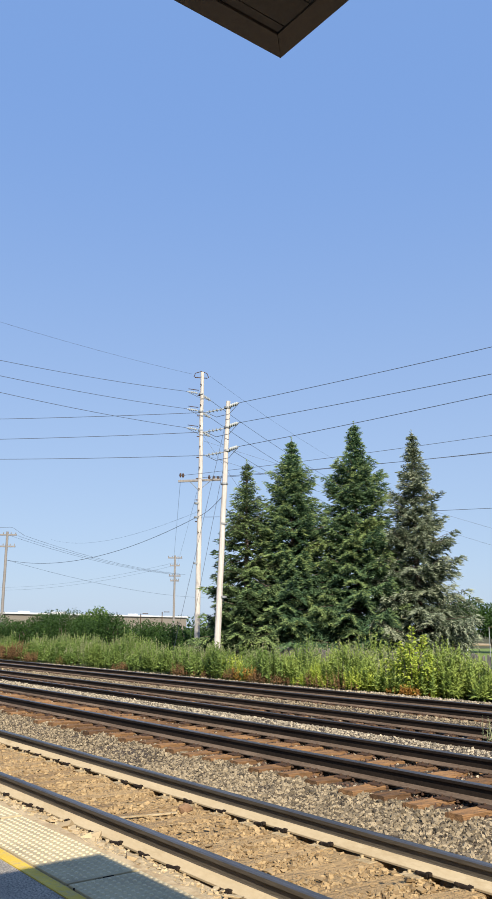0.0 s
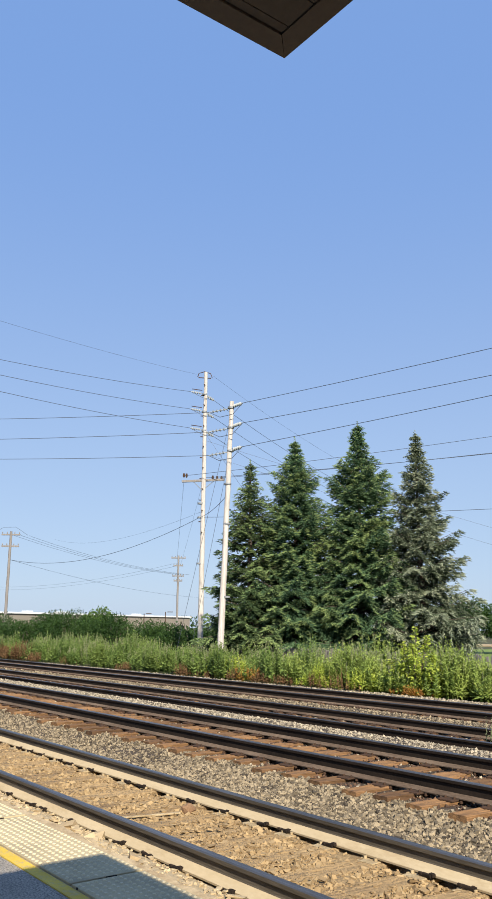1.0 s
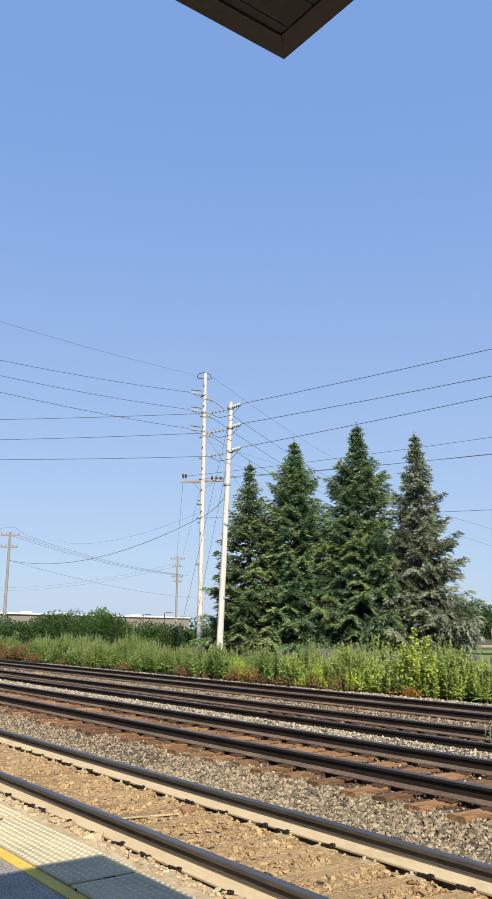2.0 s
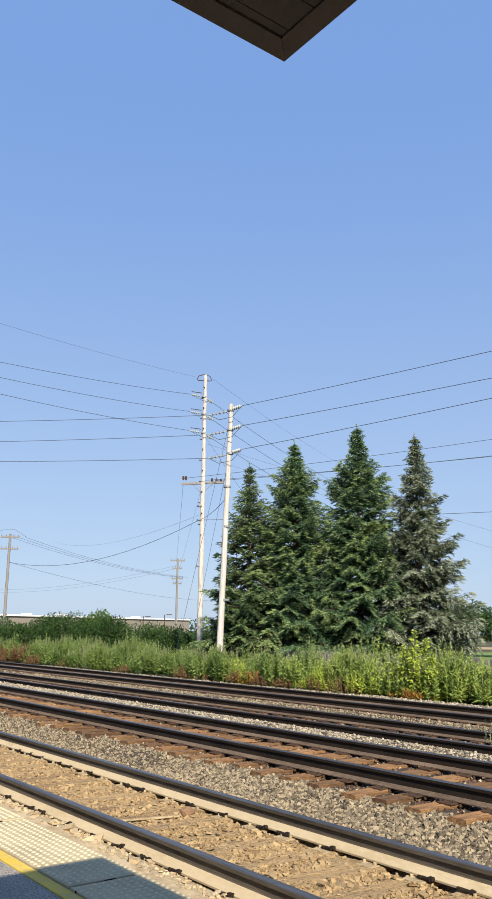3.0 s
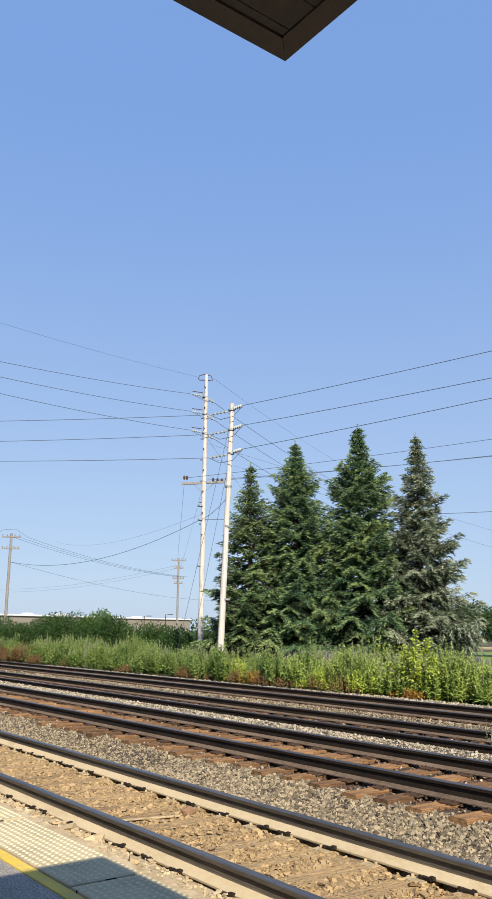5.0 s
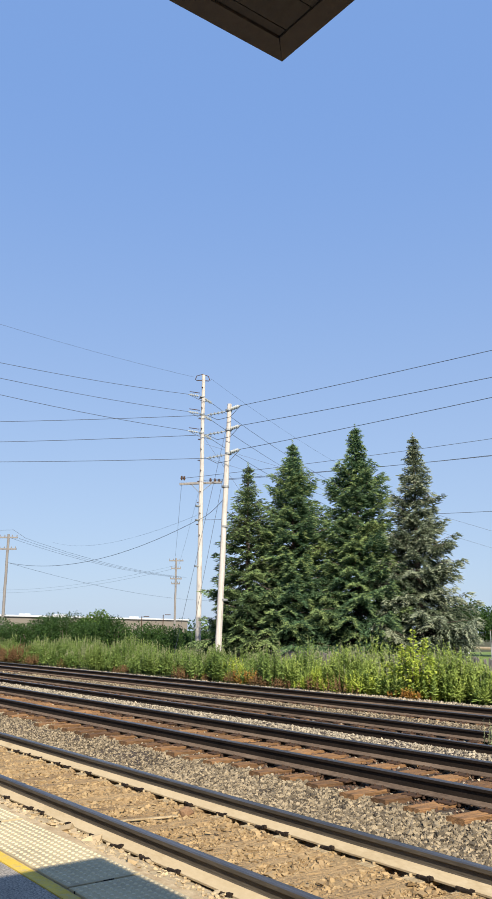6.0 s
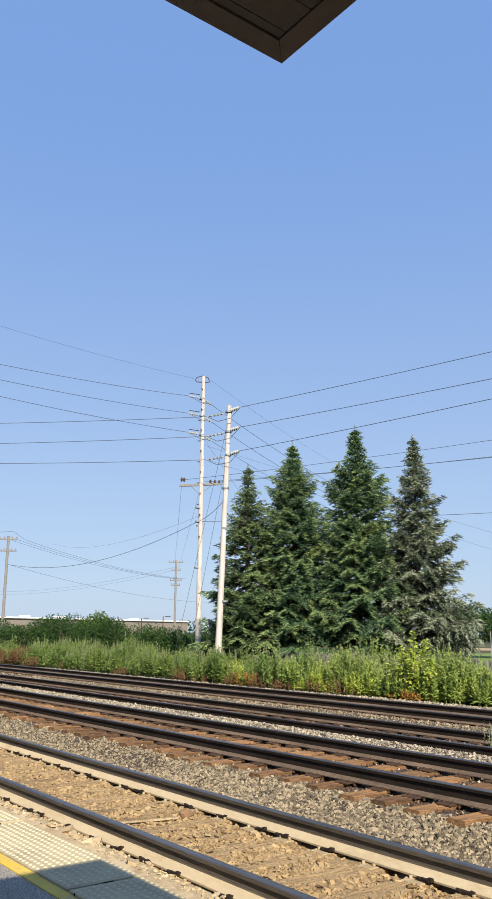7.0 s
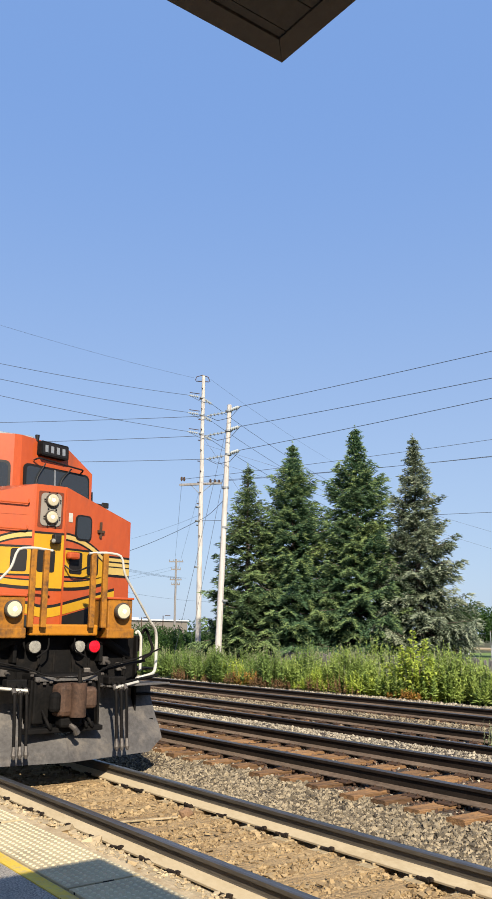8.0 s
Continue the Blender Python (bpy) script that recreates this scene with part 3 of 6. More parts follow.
# ---- station building behind the camera, its eaves overhead ----
def build_station():
    t = thing("station_building", (0, 0, 0), "station house with wide brown-panelled eaves", "building")
    CX, CY, CZ = -1.466, 1.222, 3.195
    Form().box((10.2, -6.2, 1.55), (20, 8.4, 3.3), ch=0.02).make("wall", M_BRICK, t)
    # border boards of the eaves, mitred at the corner
    w = 0.062
    b = Form()
    e = 0.003  # open mitre joint
    b.add([(CX, CY, CZ), (CX + w + e, CY - w, CZ), (22, CY - w, CZ), (22, CY, CZ), (CX, CY, CZ + 0.05), (CX + w + e, CY - w, CZ + 0.05), (22, CY - w, CZ + 0.05), (22, CY, CZ + 0.05)],
          [(0, 1, 2, 3), (4, 7, 6, 5), (0, 3, 7, 4), (1, 5, 6, 2), (0, 4, 5, 1), (2, 6, 7, 3)])
    b.make("eaves_board", M_FASCIA, t)
    b = Form()
    b.add([(CX, CY, CZ), (CX + w, CY - w, CZ), (CX + w, -12, CZ), (CX, -12, CZ), (CX, CY, CZ + 0.05), (CX + w, CY - w, CZ + 0.05), (CX + w, -12, CZ + 0.05), (CX, -12, CZ + 0.05)],
          [(0, 3, 2, 1), (4, 5, 6, 7), (0, 4, 7, 3), (1, 2, 6, 5), (0, 1, 5, 4), (2, 3, 7, 6)])
    b.make("eaves_board", M_FASCIA, t)
    # soffit: long panels with a rib between, let in 8 mm
    x = CX + w + 0.003
    k = 0
    me = None
    while x < 6:
        wd = 0.028 if k == 0 else 0.098
        s = Form().box((x + wd / 2, (CY - w - 12) / 2 - 0.003, CZ + 0.012), (wd - 0.0025, 13.163, 0.016), ch=0.001)
        s.make("soffit_panel", M_SOFFIT, t)
        x += wd
        k += 1
    Form().box((14, -5.43, CZ + 0.016), (16, 13.15, 0.016)).make("soffit_panel", M_SOFFIT, t)
    # hipped roof above
    R = Form()
    o = -0.03
    R.add([(CX - o, CY + o, CZ + 0.052), (22, CY + o, CZ + 0.052), (22, -12, CZ + 0.052), (CX - o, -12, CZ + 0.052), (5.0, -5.4, CZ + 2.4), (22, -5.4, CZ + 2.4)],
          [(0, 1, 5, 4), (1, 2, 5), (2, 3, 4, 5), (3, 0, 4), (0, 3, 2, 1)])
    R.make("roof", M_ASPHALT, t)


build_station()


# ---- utility poles and wires ----
def string_insulator(parent, a, b, name="insulator"):
    """A strain insulator between two points: a rod with sheds."""
    a, b = Vector(a), Vector(b)
    d = (b - a)
    g = Form().tube([a, b], 0.025, 6)
    for k in range(4):
        p = a + d * (0.2 + 0.2 * k)
        g.tube([p - d.normalized() * 0.03, p + d.normalized() * 0.03], [0.092, 0.045], 8)
    return g.make(name, M_PORCELAIN, parent, True)


def pole_shaft(parent, base, top, r0, r1, material, name="pole"):
    base, top = Vector(base), Vector(top)
    g = Form().tube([base.lerp(top, k / 12) + Vector((0.008 * math.sin(k * 1.7), 0.008 * math.cos(k * 2.3), 0)) * (0 < k < 12) for k in range(13)], [r0 + (r1 - r0) * k / 12 for k in range(13)], 14)
    return g.make(name, material, parent, True)


def band(parent, p, r):
    return Form().tube([Vector(p) - Vector((0, 0, 0.04)), Vector(p) + Vector((0, 0, 0.04))], r, 14).make("steel_band", M_GALV, parent)


def wire(a, b, sag, r=0.0125):
    a, b = Vector(a), Vector(b)
    pts = [a.lerp(b, k / 24) - Vector((0, 0, 4 * sag * (k / 24) * (1 - k / 24))) for k in range(25)]
    ob = Form().tube(pts, r, 5).make("overhead_wire", M_WIRE)
    return tagged(ob, "thin dark overhead wire strung from pole to pole", "cable", "overhead wires")


def wire_by(a, m, u, sag, r=0.0125):
    """A wire from a that passes m at the fraction u of its span; gives back its far end."""
    a, m = Vector(a), Vector(m)
    e = a + (m - a) / u
    e.z = a.z + (m.z - a.z + 4 * sag * u * (1 - u)) / u
    wire(a, e, sag, r)
    return e


def build_poles():
    # tall pole with three levels of strain insulators and a low cross-arm
    a = thing("utility_pole", (0, 0, 0), "tall bleached wooden power pole with insulators and a cross-arm", "utility pole", "utility poles")
    pole_shaft(a, (-38.15, 25.66, -0.6), (-38.15, 25.70, 16.42), 0.165, 0.10, M_POLE)
    ends = []
    for z, ml in ((15.07, (-36.77, 12.99, 14.16)), (14.02, (-36.75, 13.04, 13.39)), (12.88, (-36.73, 13.1, 12.57))):
        c = Vector((-38.18, 25.66, z))
        band(a, c, 0.15)
        near, far = c + Vector((-0.30, -0.78, 0.10)), c + Vector((-0.15, 0.82, -0.22))
        string_insulator(a, c + Vector((-0.08, -0.15, 0.05)), near)
        string_insulator(a, c + Vector((-0.02, 0.15, -0.05)), far)
        Form().tube([near, c + Vector((0.15, -0.2, -0.28)), c + Vector((0.2, 0.3, -0.3)), far], 0.014, 5).make("jumper_cable", M_WIRE, a)
        post = Form().tube([c + Vector((-0.1, -0.1, 0.25)), c + Vector((-0.42, -0.62, 0.32))], 0.024, 6)
        post.make("bracket_arm", M_RUST, a)
        ends.append(wire_by(near, ml, 0.33, 0.9))
        wire(far, (-60.0, 68.0, z - 0.6), 1.0)
    cap = Vector((-38.19, 25.65, 16.3))
    Form().tube([cap + Vector((-0.24, -0.34, -0.16)), cap + Vector((-0.20, -0.28, 0.06)), cap + Vector((0.0, 0.0, 0.17)), cap + Vector((0.20, 0.28, 0.05)), cap + Vector((0.26, 0.36, -0.22))], 0.026, 6).make("top_bracket", M_RUST, a)
    ends.append(wire_by(cap + Vector((-0.3, -0.4, 0)), (-35.4, 12.37, 15.55), 0.33, 0.9, 0.006))
    wire(cap + Vector((0.3, 0.4, -0.1)), (-58.0, 68.0, 15.6), 1.0, 0.006)
    Form().tube([cap + Vector((-0.22, -0.3, -0.2)), cap + Vector((0.22, 0.3, -0.24))], 0.03, 6).make("top_bracket", M_RUST, a)
    # old bolt holes and step irons down the shaft
    for k in range(15):
        z = 15.6 - 0.62 * k
        Form().tube([(-38.15, 25.68, z), (-38.15 + 0.15 * (-1) ** k, 25.68 - 0.19, z + 0.02)], 0.03, 6).make("step_iron", M_RUST, a)
    arm = Form().box((-38.17, 25.66, 9.93), (0.11, 2.45, 0.13), pose(0, 0, 0, 3.5, 0, -34), ch=0.012)
    arm.make("crossarm", M_POLE_FAR, a)
    for s in (-1.1, -0.95, 0.55, 0.8, 1.05):
        p = Vector((-38.17 + s * 0.56, 25.66 + s * 0.83, 10.02 - s * 0.06))
        Form().tube([p, p + Vector((0, 0, 0.1)), p + Vector((0, 0, 0.24))], [0.03, 0.075, 0.05], 8).make("pin_insulator", M_RUST, a, True)
    for s in (-0.6, 0.6):
        Form().tube([(-38.2, 25.62, 9.35), (-38.17 + s * 0.56, 25.66 + s * 0.83, 9.9)], 0.02, 5).make("arm_brace", M_GALV, a)
    for z in (1.8, 5.2, 7.8, 8.6):
        band(a, (-38.24, 25.58, z), 0.185)

    # nearer pole, dead-ended both ways
    b = thing("utility_pole", (0, 0, 0), "bleached wooden power pole standing in the weeds before the spruces", "utility pole", "utility poles")
    pole_shaft(b, (-29.40, 20.77, -0.6), (-29.16, 21.11, 11.85), 0.15, 0.10, M_POLE)
    bl, br = [], []
    for z, ml, mr in ((11.55, (-37.64, 13.52, 11.5), (-16.72, 23.7, 11.57)), (10.62, (-37.62, 13.59, 10.5), (-16.77, 23.66, 10.56)), (9.52, (-37.6, 13.65, 9.52), (-16.8, 23.64, 9.82))):
        c = Vector((-29.18, 21.08, z))
        band(b, c, 0.155)
        left, right = c + Vector((-0.75, -0.68, -0.18)), c + Vector((0.70, 0.15, 0.1))
        string_insulator(b, c + Vector((-0.12, -0.1, -0.05)), left)
        string_insulator(b, c + Vector((0.12, 0.04, 0.05)), right)
        Form().tube([left, c + Vector((-0.3, -0.4, -0.45)), c + Vector((0.35, -0.15, -0.4)), right], 0.014, 5).make("jumper_cable", M_WIRE, b)
        bl.append(wire_by(left, ml, 0.3, 0.35))
        br.append(wire_by(right, mr, 0.3, 0.3))
    for z in (8.0, 6.2, 3.0):
        band(b, (-29.25, 21.0, z), 0.165)

    # low lines that run behind the trees
    for p, m in (((-38.7, 24.85, 10.2), (-24.43, 34.16, 11.29)), ((-37.7, 26.4, 10.1), (-24.47, 34.13, 10.43)), ((-38.1, 25.8, 10.1), (-24.45, 34.15, 10.40)), ((-38.25, 25.56, 7.81), (-24.60, 34.04, 7.58))):
        wire_by(p, m, 0.5, 0.3)
    wire((-38.25, 25.56, 7.81), (-29.3, 21.0, 7.5), 0.15)

    # far poles with cross-arms
    def far_pole(place, top, arms, r):
        p = thing("utility_pole", (0, 0, 0), "distant grey wooden pole with short cross-arms", "utility pole", "utility poles")
        pole_shaft(p, (place[0], place[1], -1.0), (place[0], place[1], top), r * 1.3, r, M_POLE_FAR)
        for z, w in arms:
            Form().box((place[0], place[1], z), (0.10, w, 0.12), pose(0, 0, 0, 0, 0, -35), ch=0.01).make("crossarm", M_POLE_FAR, p)
            for s in (-0.45, -0.2, 0.2, 0.45):
                q = Vector((place[0] + s * w * 0.57, place[1] + s * w * 0.82, z + 0.07))
                Form().tube([q, q + Vector((0, 0, 0.07)), q + Vector((0, 0, 0.15))], [0.02, 0.045, 0.02], 6).make("pin_insulator", M_POLE_FAR, p)
        return p

    far_pole((-71.85, 45.42), 8.95, ((8.7, 1.5), (7.9, 1.0), (6.85, 1.2), (6.35, 0.9)), 0.095)
    d = far_pole((-61.66, 23.5), 8.9, ((8.65, 1.45), (7.75, 1.35)), 0.095)
    Form().tube([(-62.4, 22.2, 8.7), (-61.9, 23.0, 9.2), (-61.5, 23.8, 9.25), (-60.9, 24.6, 8.6)], 0.012, 5).make("jumper_cable", M_WIRE, d)
    wire((-38.25, 25.56, 7.81), (-61.63, 23.6, 6.69), 1.12, 0.014)
    for k in range(3):
        wire((-61.6 + 0.3 * k, 23.7 + 0.5 * k, 8.6), (-71.8 + 0.3 * k, 45.5 + 0.4 * k, 7.0), 0.45, 0.010)
    wire((-61.63, 23.6, 6.69), (-97.0, 78.0, 6.6), 1.5, 0.010)
    wire((-71.9, 45.3, 8.2), (-118.0, 42.0, 7.2), 0.8, 0.008)
    wire((-71.9, 45.3, 7.9), (-118.0, 42.0, 6.8), 0.8, 0.008)
    wire((-38.25, 25.56, 8.1), (-92.9, 40.9, 12.0), 1.0, 0.006)

    # thin lines that come down behind the last spruce
    drops = [Vector((-27.1, 39.6, 6.85)), Vector((-27.2, 39.6, 5.9))]
    wire((-38.15, 25.7, 12.3), drops[0], 0.05, 0.007)
    wire((-38.15, 25.7, 11.5), drops[1], 0.05, 0.007)

    # service drops from the cross-arm to the far pole
    wire((-38.78, 24.75, 9.95), (-71.9, 45.3, 8.75), 0.1, 0.008)
    wire((-38.2, 25.6, 9.6), (-71.7, 45.6, 8.0), 0.1, 0.006)

    # guy wires
    for p, q in (((-29.2, 21.05, 11.0), (-33.0, 20.6, -0.5)), ((-29.2, 21.05, 9.4), (-32.2, 20.9, -0.5)), ((-38.1, 25.8, 12.6), (-33.5, 33.0, 0.2))):
        tagged(Form().tube([p, q], 0.008, 5).make("guy_wire", M_WIRE), "taut steel guy wire from a pole to the ground", "cable", "guy wires")

    # the poles out of view that hold the far ends of the lines
    def end_pole(es):
        c = sum(es, Vector()) / len(es)
        p = thing("utility_pole", (0, 0, 0), "plain wooden power pole", "utility pole", "utility poles")
        pole_shaft(p, (c.x, c.y, -0.6), (c.x, c.y, max(e.z for e in es) + 0.4), 0.2, 0.13, M_POLE)
        for e in es:
            Form().tube([Vector((c.x, c.y, e.z)), e], 0.04, 6).make("bracket_arm", M_GALV, p)

    end_pole(ends)
    end_pole(bl)
    end_pole(br)
    end_pole(drops)


build_poles()


# ---- spruces ----
def spruce(place, height, radius, needles, lit_needles, seed, label, whorl=0.42, per=8, dense=1.0, droop=0.2, hang=0.3, power=1.0, thin=0.0, gaps=0.12):
    """A spruce: whorls of boughs; each bough is a flat fan of side shoots set with short needled twigs.
    hang: how far the shoots droop; thin: how sparse the top is; gaps: the share of boughs that are missing or short."""
    r = np.random.default_rng(seed)
    t = thing("spruce_tree", place, label, "tree", "row of spruces")
    Form().tube([(0, 0, -0.3), (0.02, 0.01, height * 0.3), (-0.03, 0.02, height * 0.7), (0, 0, height * 0.985)], [0.19, 0.14, 0.07, 0.012], 9).make("trunk", M_BARK, t, True)
    P, D, S, K = [], [], [], []
    limbs = Form()
    up = np.array((0, 0, 1.0))
    z = 0.35
    while z < height - 0.35:
        u = z / height
        reach = radius * (1 - u) ** power * (0.95 + 0.10 * math.sin(z * 2.3 + seed)) * (0.28 + 0.72 * min(1.0, (1 - u) / 0.22)) + 0.05
        n = max(5, int(per * (0.5 + 0.6 * (1 - u))))
        a0 = r.uniform(0, 6.28)
        for k in range(n):
            az = a0 + 2 * math.pi * (k + r.uniform(-0.4, 0.4)) / n
            ln = reach * r.uniform(0.72, 1.18) * (r.uniform(0.45, 0.7) if r.random() < gaps else 1.0)
            z1 = z + r.uniform(-0.22, 0.22) * min(1.0, 2.2 * (1 - u))
            rise = 0.75 * u ** 1.6 - droop * (1 - u) + r.uniform(-0.10, 0.10)
            out = np.array((math.cos(az), math.sin(az), 0.0))
            side = np.array((-math.sin(az), math.cos(az), 0.0))
            bow = r.normal(0, 0.10) * ln
            curl = 0.30 * r.uniform(0.4, 1.5)
            lush = r.normal(0, 0.14)

            def limb(q):
                return out * (ln * q) + side * (bow * q * q) + up * (z1 + ln * (rise * q - 0.16 * q * (1 - u) + curl * q ** 3 * (1 - 0.5 * u)))
            if ln > 0.7:
                limbs.tube([limb(q) for q in (0.0, 0.45, 0.9)], [0.02 + 0.01 * ln, 0.016, 0.006], 4, False)
            # side shoots, alternately to both sides, then the tip itself
            m0 = max(4, int((3.5 + 8.0 * ln) * dense))
            for j in range(m0):
                q = (0.16 + 0.84 * (j + r.uniform(0.1, 0.9)) / m0) if ln > 0.9 else (j + r.uniform(0.1, 1.0)) / m0
                sgn = 1 if j % 2 else -1
                tip = q > 0.93
                fan = 0.13 + (0.05 + 0.40 * ln * (1.02 - q) ** 0.8 * min(1.0, q * 3.0 + 0.25)) * r.uniform(0.7, 1.25)
                turn = 0.15 * sgn if tip else sgn * r.uniform(0.62, 1.05)
                d = out * math.cos(turn) + side * math.sin(turn)
                root = limb(q * 0.97)
                drop = hang * r.uniform(0.5, 1.5) * (1 - 0.6 * u)
                m = max(4, int((6 + 30 * fan) * (1 - thin * u)))
                w = (np.arange(m) + r.uniform(0, 1, m)) / m
                lat = np.cross(up, d)
                p = root[None] + d[None] * (fan * w)[:, None] + lat[None] * (r.normal(0, 0.055, m) * (1.1 - 0.6 * w))[:, None]
                p[:, 2] += -drop * fan * w ** 1.3 + r.normal(0, 0.018, m) - 0.10 * hang * r.random(m) ** 2
                P.append(p)
                sd = np.where(np.arange(m) % 2 == 0, 1.0, -1.0) * r.uniform(0.1, 0.8, m)
                D.append(d[None] + lat[None] * sd[:, None] + up[None] * (r.normal(0.0, 0.2, m) - 0.9 * drop * (0.3 + 0.7 * w) + 0.5 * u)[:, None])
                lg = r.uniform(0.12, 0.23, m) * (0.45 + 0.55 * min(ln, 1.2) / 1.2)
                wd = r.uniform(0.036, 0.060, m) * (1.0 - 0.25 * u)
                S.append(np.stack([lg, wd, wd * 0.7], 1))
                K.append((q * 0.7 + 0.3 * w + r.normal(0, 0.10, m)) > 0.76 + lush)
        # short inner twigs along the trunk
        m = int(30 * dense * (1 - thin * u))
        az, rad = r.uniform(0, 6.28, m), r.uniform(0.03, 0.30, m) * min(1.0, reach)
        P.append(np.stack([rad * np.cos(az), rad * np.sin(az), z + r.uniform(-0.2, 0.2, m)], 1))
        D.append(np.stack([np.cos(az), np.sin(az), r.normal(0.1, 0.4, m)], 1))
        S.append(np.stack([r.uniform(0.14, 0.26, m), np.full(m, 0.055), np.full(m, 0.045)], 1))
        K.append(np.zeros(m, bool))
        z += whorl * r.uniform(0.75, 1.25) * (0.55 + 0.6 * (1 - u))
    # leader and its side shoots
    m = 30
    drop = r.uniform(0, 0.7, m)
    P.append(np.stack([r.normal(0, 0.012, m), r.normal(0, 0.012, m), height - drop], 1))
    D.append(np.stack([r.normal(0, 0.75, m), r.normal(0, 0.75, m), np.full(m, 0.7)], 1))
    S.append(np.stack([0.08 + 0.26 * drop * r.uniform(0.6, 1.2, m), np.full(m, 0.032), np.full(m, 0.032)], 1))
    K.append(np.ones(m, bool))
    P, D, S, K = map(np.concatenate, (P, D, S, K))
    tagged(limbs.make("branchwork", M_BARK, t), kind="stuff")
    T = frames_along(D, r.uniform(0, 6.28, len(P)))
    # bough ends take the paler needles, for sunlight as well as new growth
    for name, pick, material in (("crown", ~K, needles), ("fresh_growth", K, lit_needles)):
        v, f = repeat_form(NEEDLE_V, NEEDLE_F, P[pick], T[pick], S[pick])
        soup(name, v, f, material, t)
    return t


spruce((-30.24, 23.03, -0.42), 9.95, 3.3, M_NEEDLE_OLIVE, M_LIT_TIPS, 11, "slim spruce with a thin brownish top", 0.42, 12, 1.05, 0.36, 0.55, 1.0, 0.3, 0.25)
spruce((-28.99, 24.77, -0.42), 11.1, 3.4, M_NEEDLE, M_LIT_TIPS, 12, "dense dark green spruce in a row", 0.40, 14, 1.1, 0.32, 0.55, 0.84, 0.0, 0.2)
spruce((-26.92, 26.92, -0.42), 11.8, 3.5, M_NEEDLE, M_LIT_TIPS, 13, "tall dense dark green spruce in a row", 0.40, 14, 1.1, 0.32, 0.55, 0.84, 0.0, 0.2)
spruce((-24.78, 28.55, -0.42), 11.25, 3.25, M_NEEDLE_BLUE, M_LIT_TIPS_BLUE, 14, "silvery blue-green spruce with layered branches", 0.46, 12, 1.15, 0.36, 0.75, 0.98, 0.0, 0.25)


# ---- leafy plants ----
def leaf_lumps(lumps, n, size, r, flat=0.75):
    """Leaves spread through and mostly over the skin of ellipsoid lumps (centre, radii)."""
    P, D = [], []
    vol = np.array([a[1][0] * a[1][1] + a[1][2] * a[1][0] for a in lumps])
    for (c, rad), w in zip(lumps, vol / vol.sum()):
        m = int(n * w)
        d = r.normal(size=(m, 3))
        d /= np.linalg.norm(d, axis=1, keepdims=True)
        q = d * (r.random(m) ** 0.28)[:, None] * (1 + 0.16 * np.sin(d[:, :1] * 7 + c[0]) * np.cos(d[:, 2:] * 6 + c[1]))
        P.append(np.array(c)[None] + q * np.array(rad)[None])
        D.append(d + r.normal(0, 0.7, (m, 3)) + np.array((0, 0, -0.2)))
    P, D = np.concatenate(P), np.concatenate(D)
    S = size * r.uniform(0.6, 1.3, (len(P), 1)) * np.array((1.0, 0.55, 0.6))[None]
    return repeat_form(LEAF_V, LEAF_F, P, frames_along(D, r.uniform(0, 6.28, len(P))), S)


def bush(place, lumps, n, size, material, seed, label, name="bush", category="bush", group="hedge bushes"):
    r = np.random.default_rng(seed)
    t = thing(name, place, label, category, group)
    g = Form()
    for c, rad in lumps:
        for k in range(3):
            g.tube([(c[0] * 0.4, c[1] * 0.4, -0.2), (c[0] + r.uniform(-0.3, 0.3), c[1] + r.uniform(-0.3, 0.3), c[2])], [0.05, 0.02], 5, False)
    g.make("stems", M_BARK, t)
    v, f = leaf_lumps(lumps, n, size, r)
    soup("leaves", v, f, material, t)
    return t


# long hedge of dark bushes at the left, before the warehouse
rb = random.Random(5)
for k in range(11):
    u = k / 10
    x, y = -60.5 + 19.5 * u, 19.5 + 8.6 * u
    h = (3.1, 3.1, 3.05, 3.1, 3.1, 3.15, 2.95, 2.9, 2.75, 2.4, 1.95)[k]
    lumps = [((rb.uniform(-1.2, 1.2), rb.uniform(-1.0, 1.0), h * rb.uniform(0.35, 0.72)), (rb.uniform(0.9, 1.4), rb.uniform(0.9, 1.3), h * rb.uniform(0.26, 0.34))) for _ in range(6)]
    bush((x, y, -0.4), lumps, 7000, 0.13, M_BUSH, 50 + k, "dense dark green leafy bush in a hedge row")
bush((-62.0, 31.2, -0.5), [((0, 0, 2.4), (0.9, 0.9, 1.1)), ((0.4, 0.5, 3.0), (0.7, 0.7, 0.8)), ((-0.5, -0.4, 2.2), (0.9, 0.9, 0.9)), ((0.1, 0.9, 2.3), (0.8, 0.8, 0.9))], 2600, 0.2, M_BUSH_LIGHT, 71, "light green young tree behind the hedge", "small_tree", "tree", "")
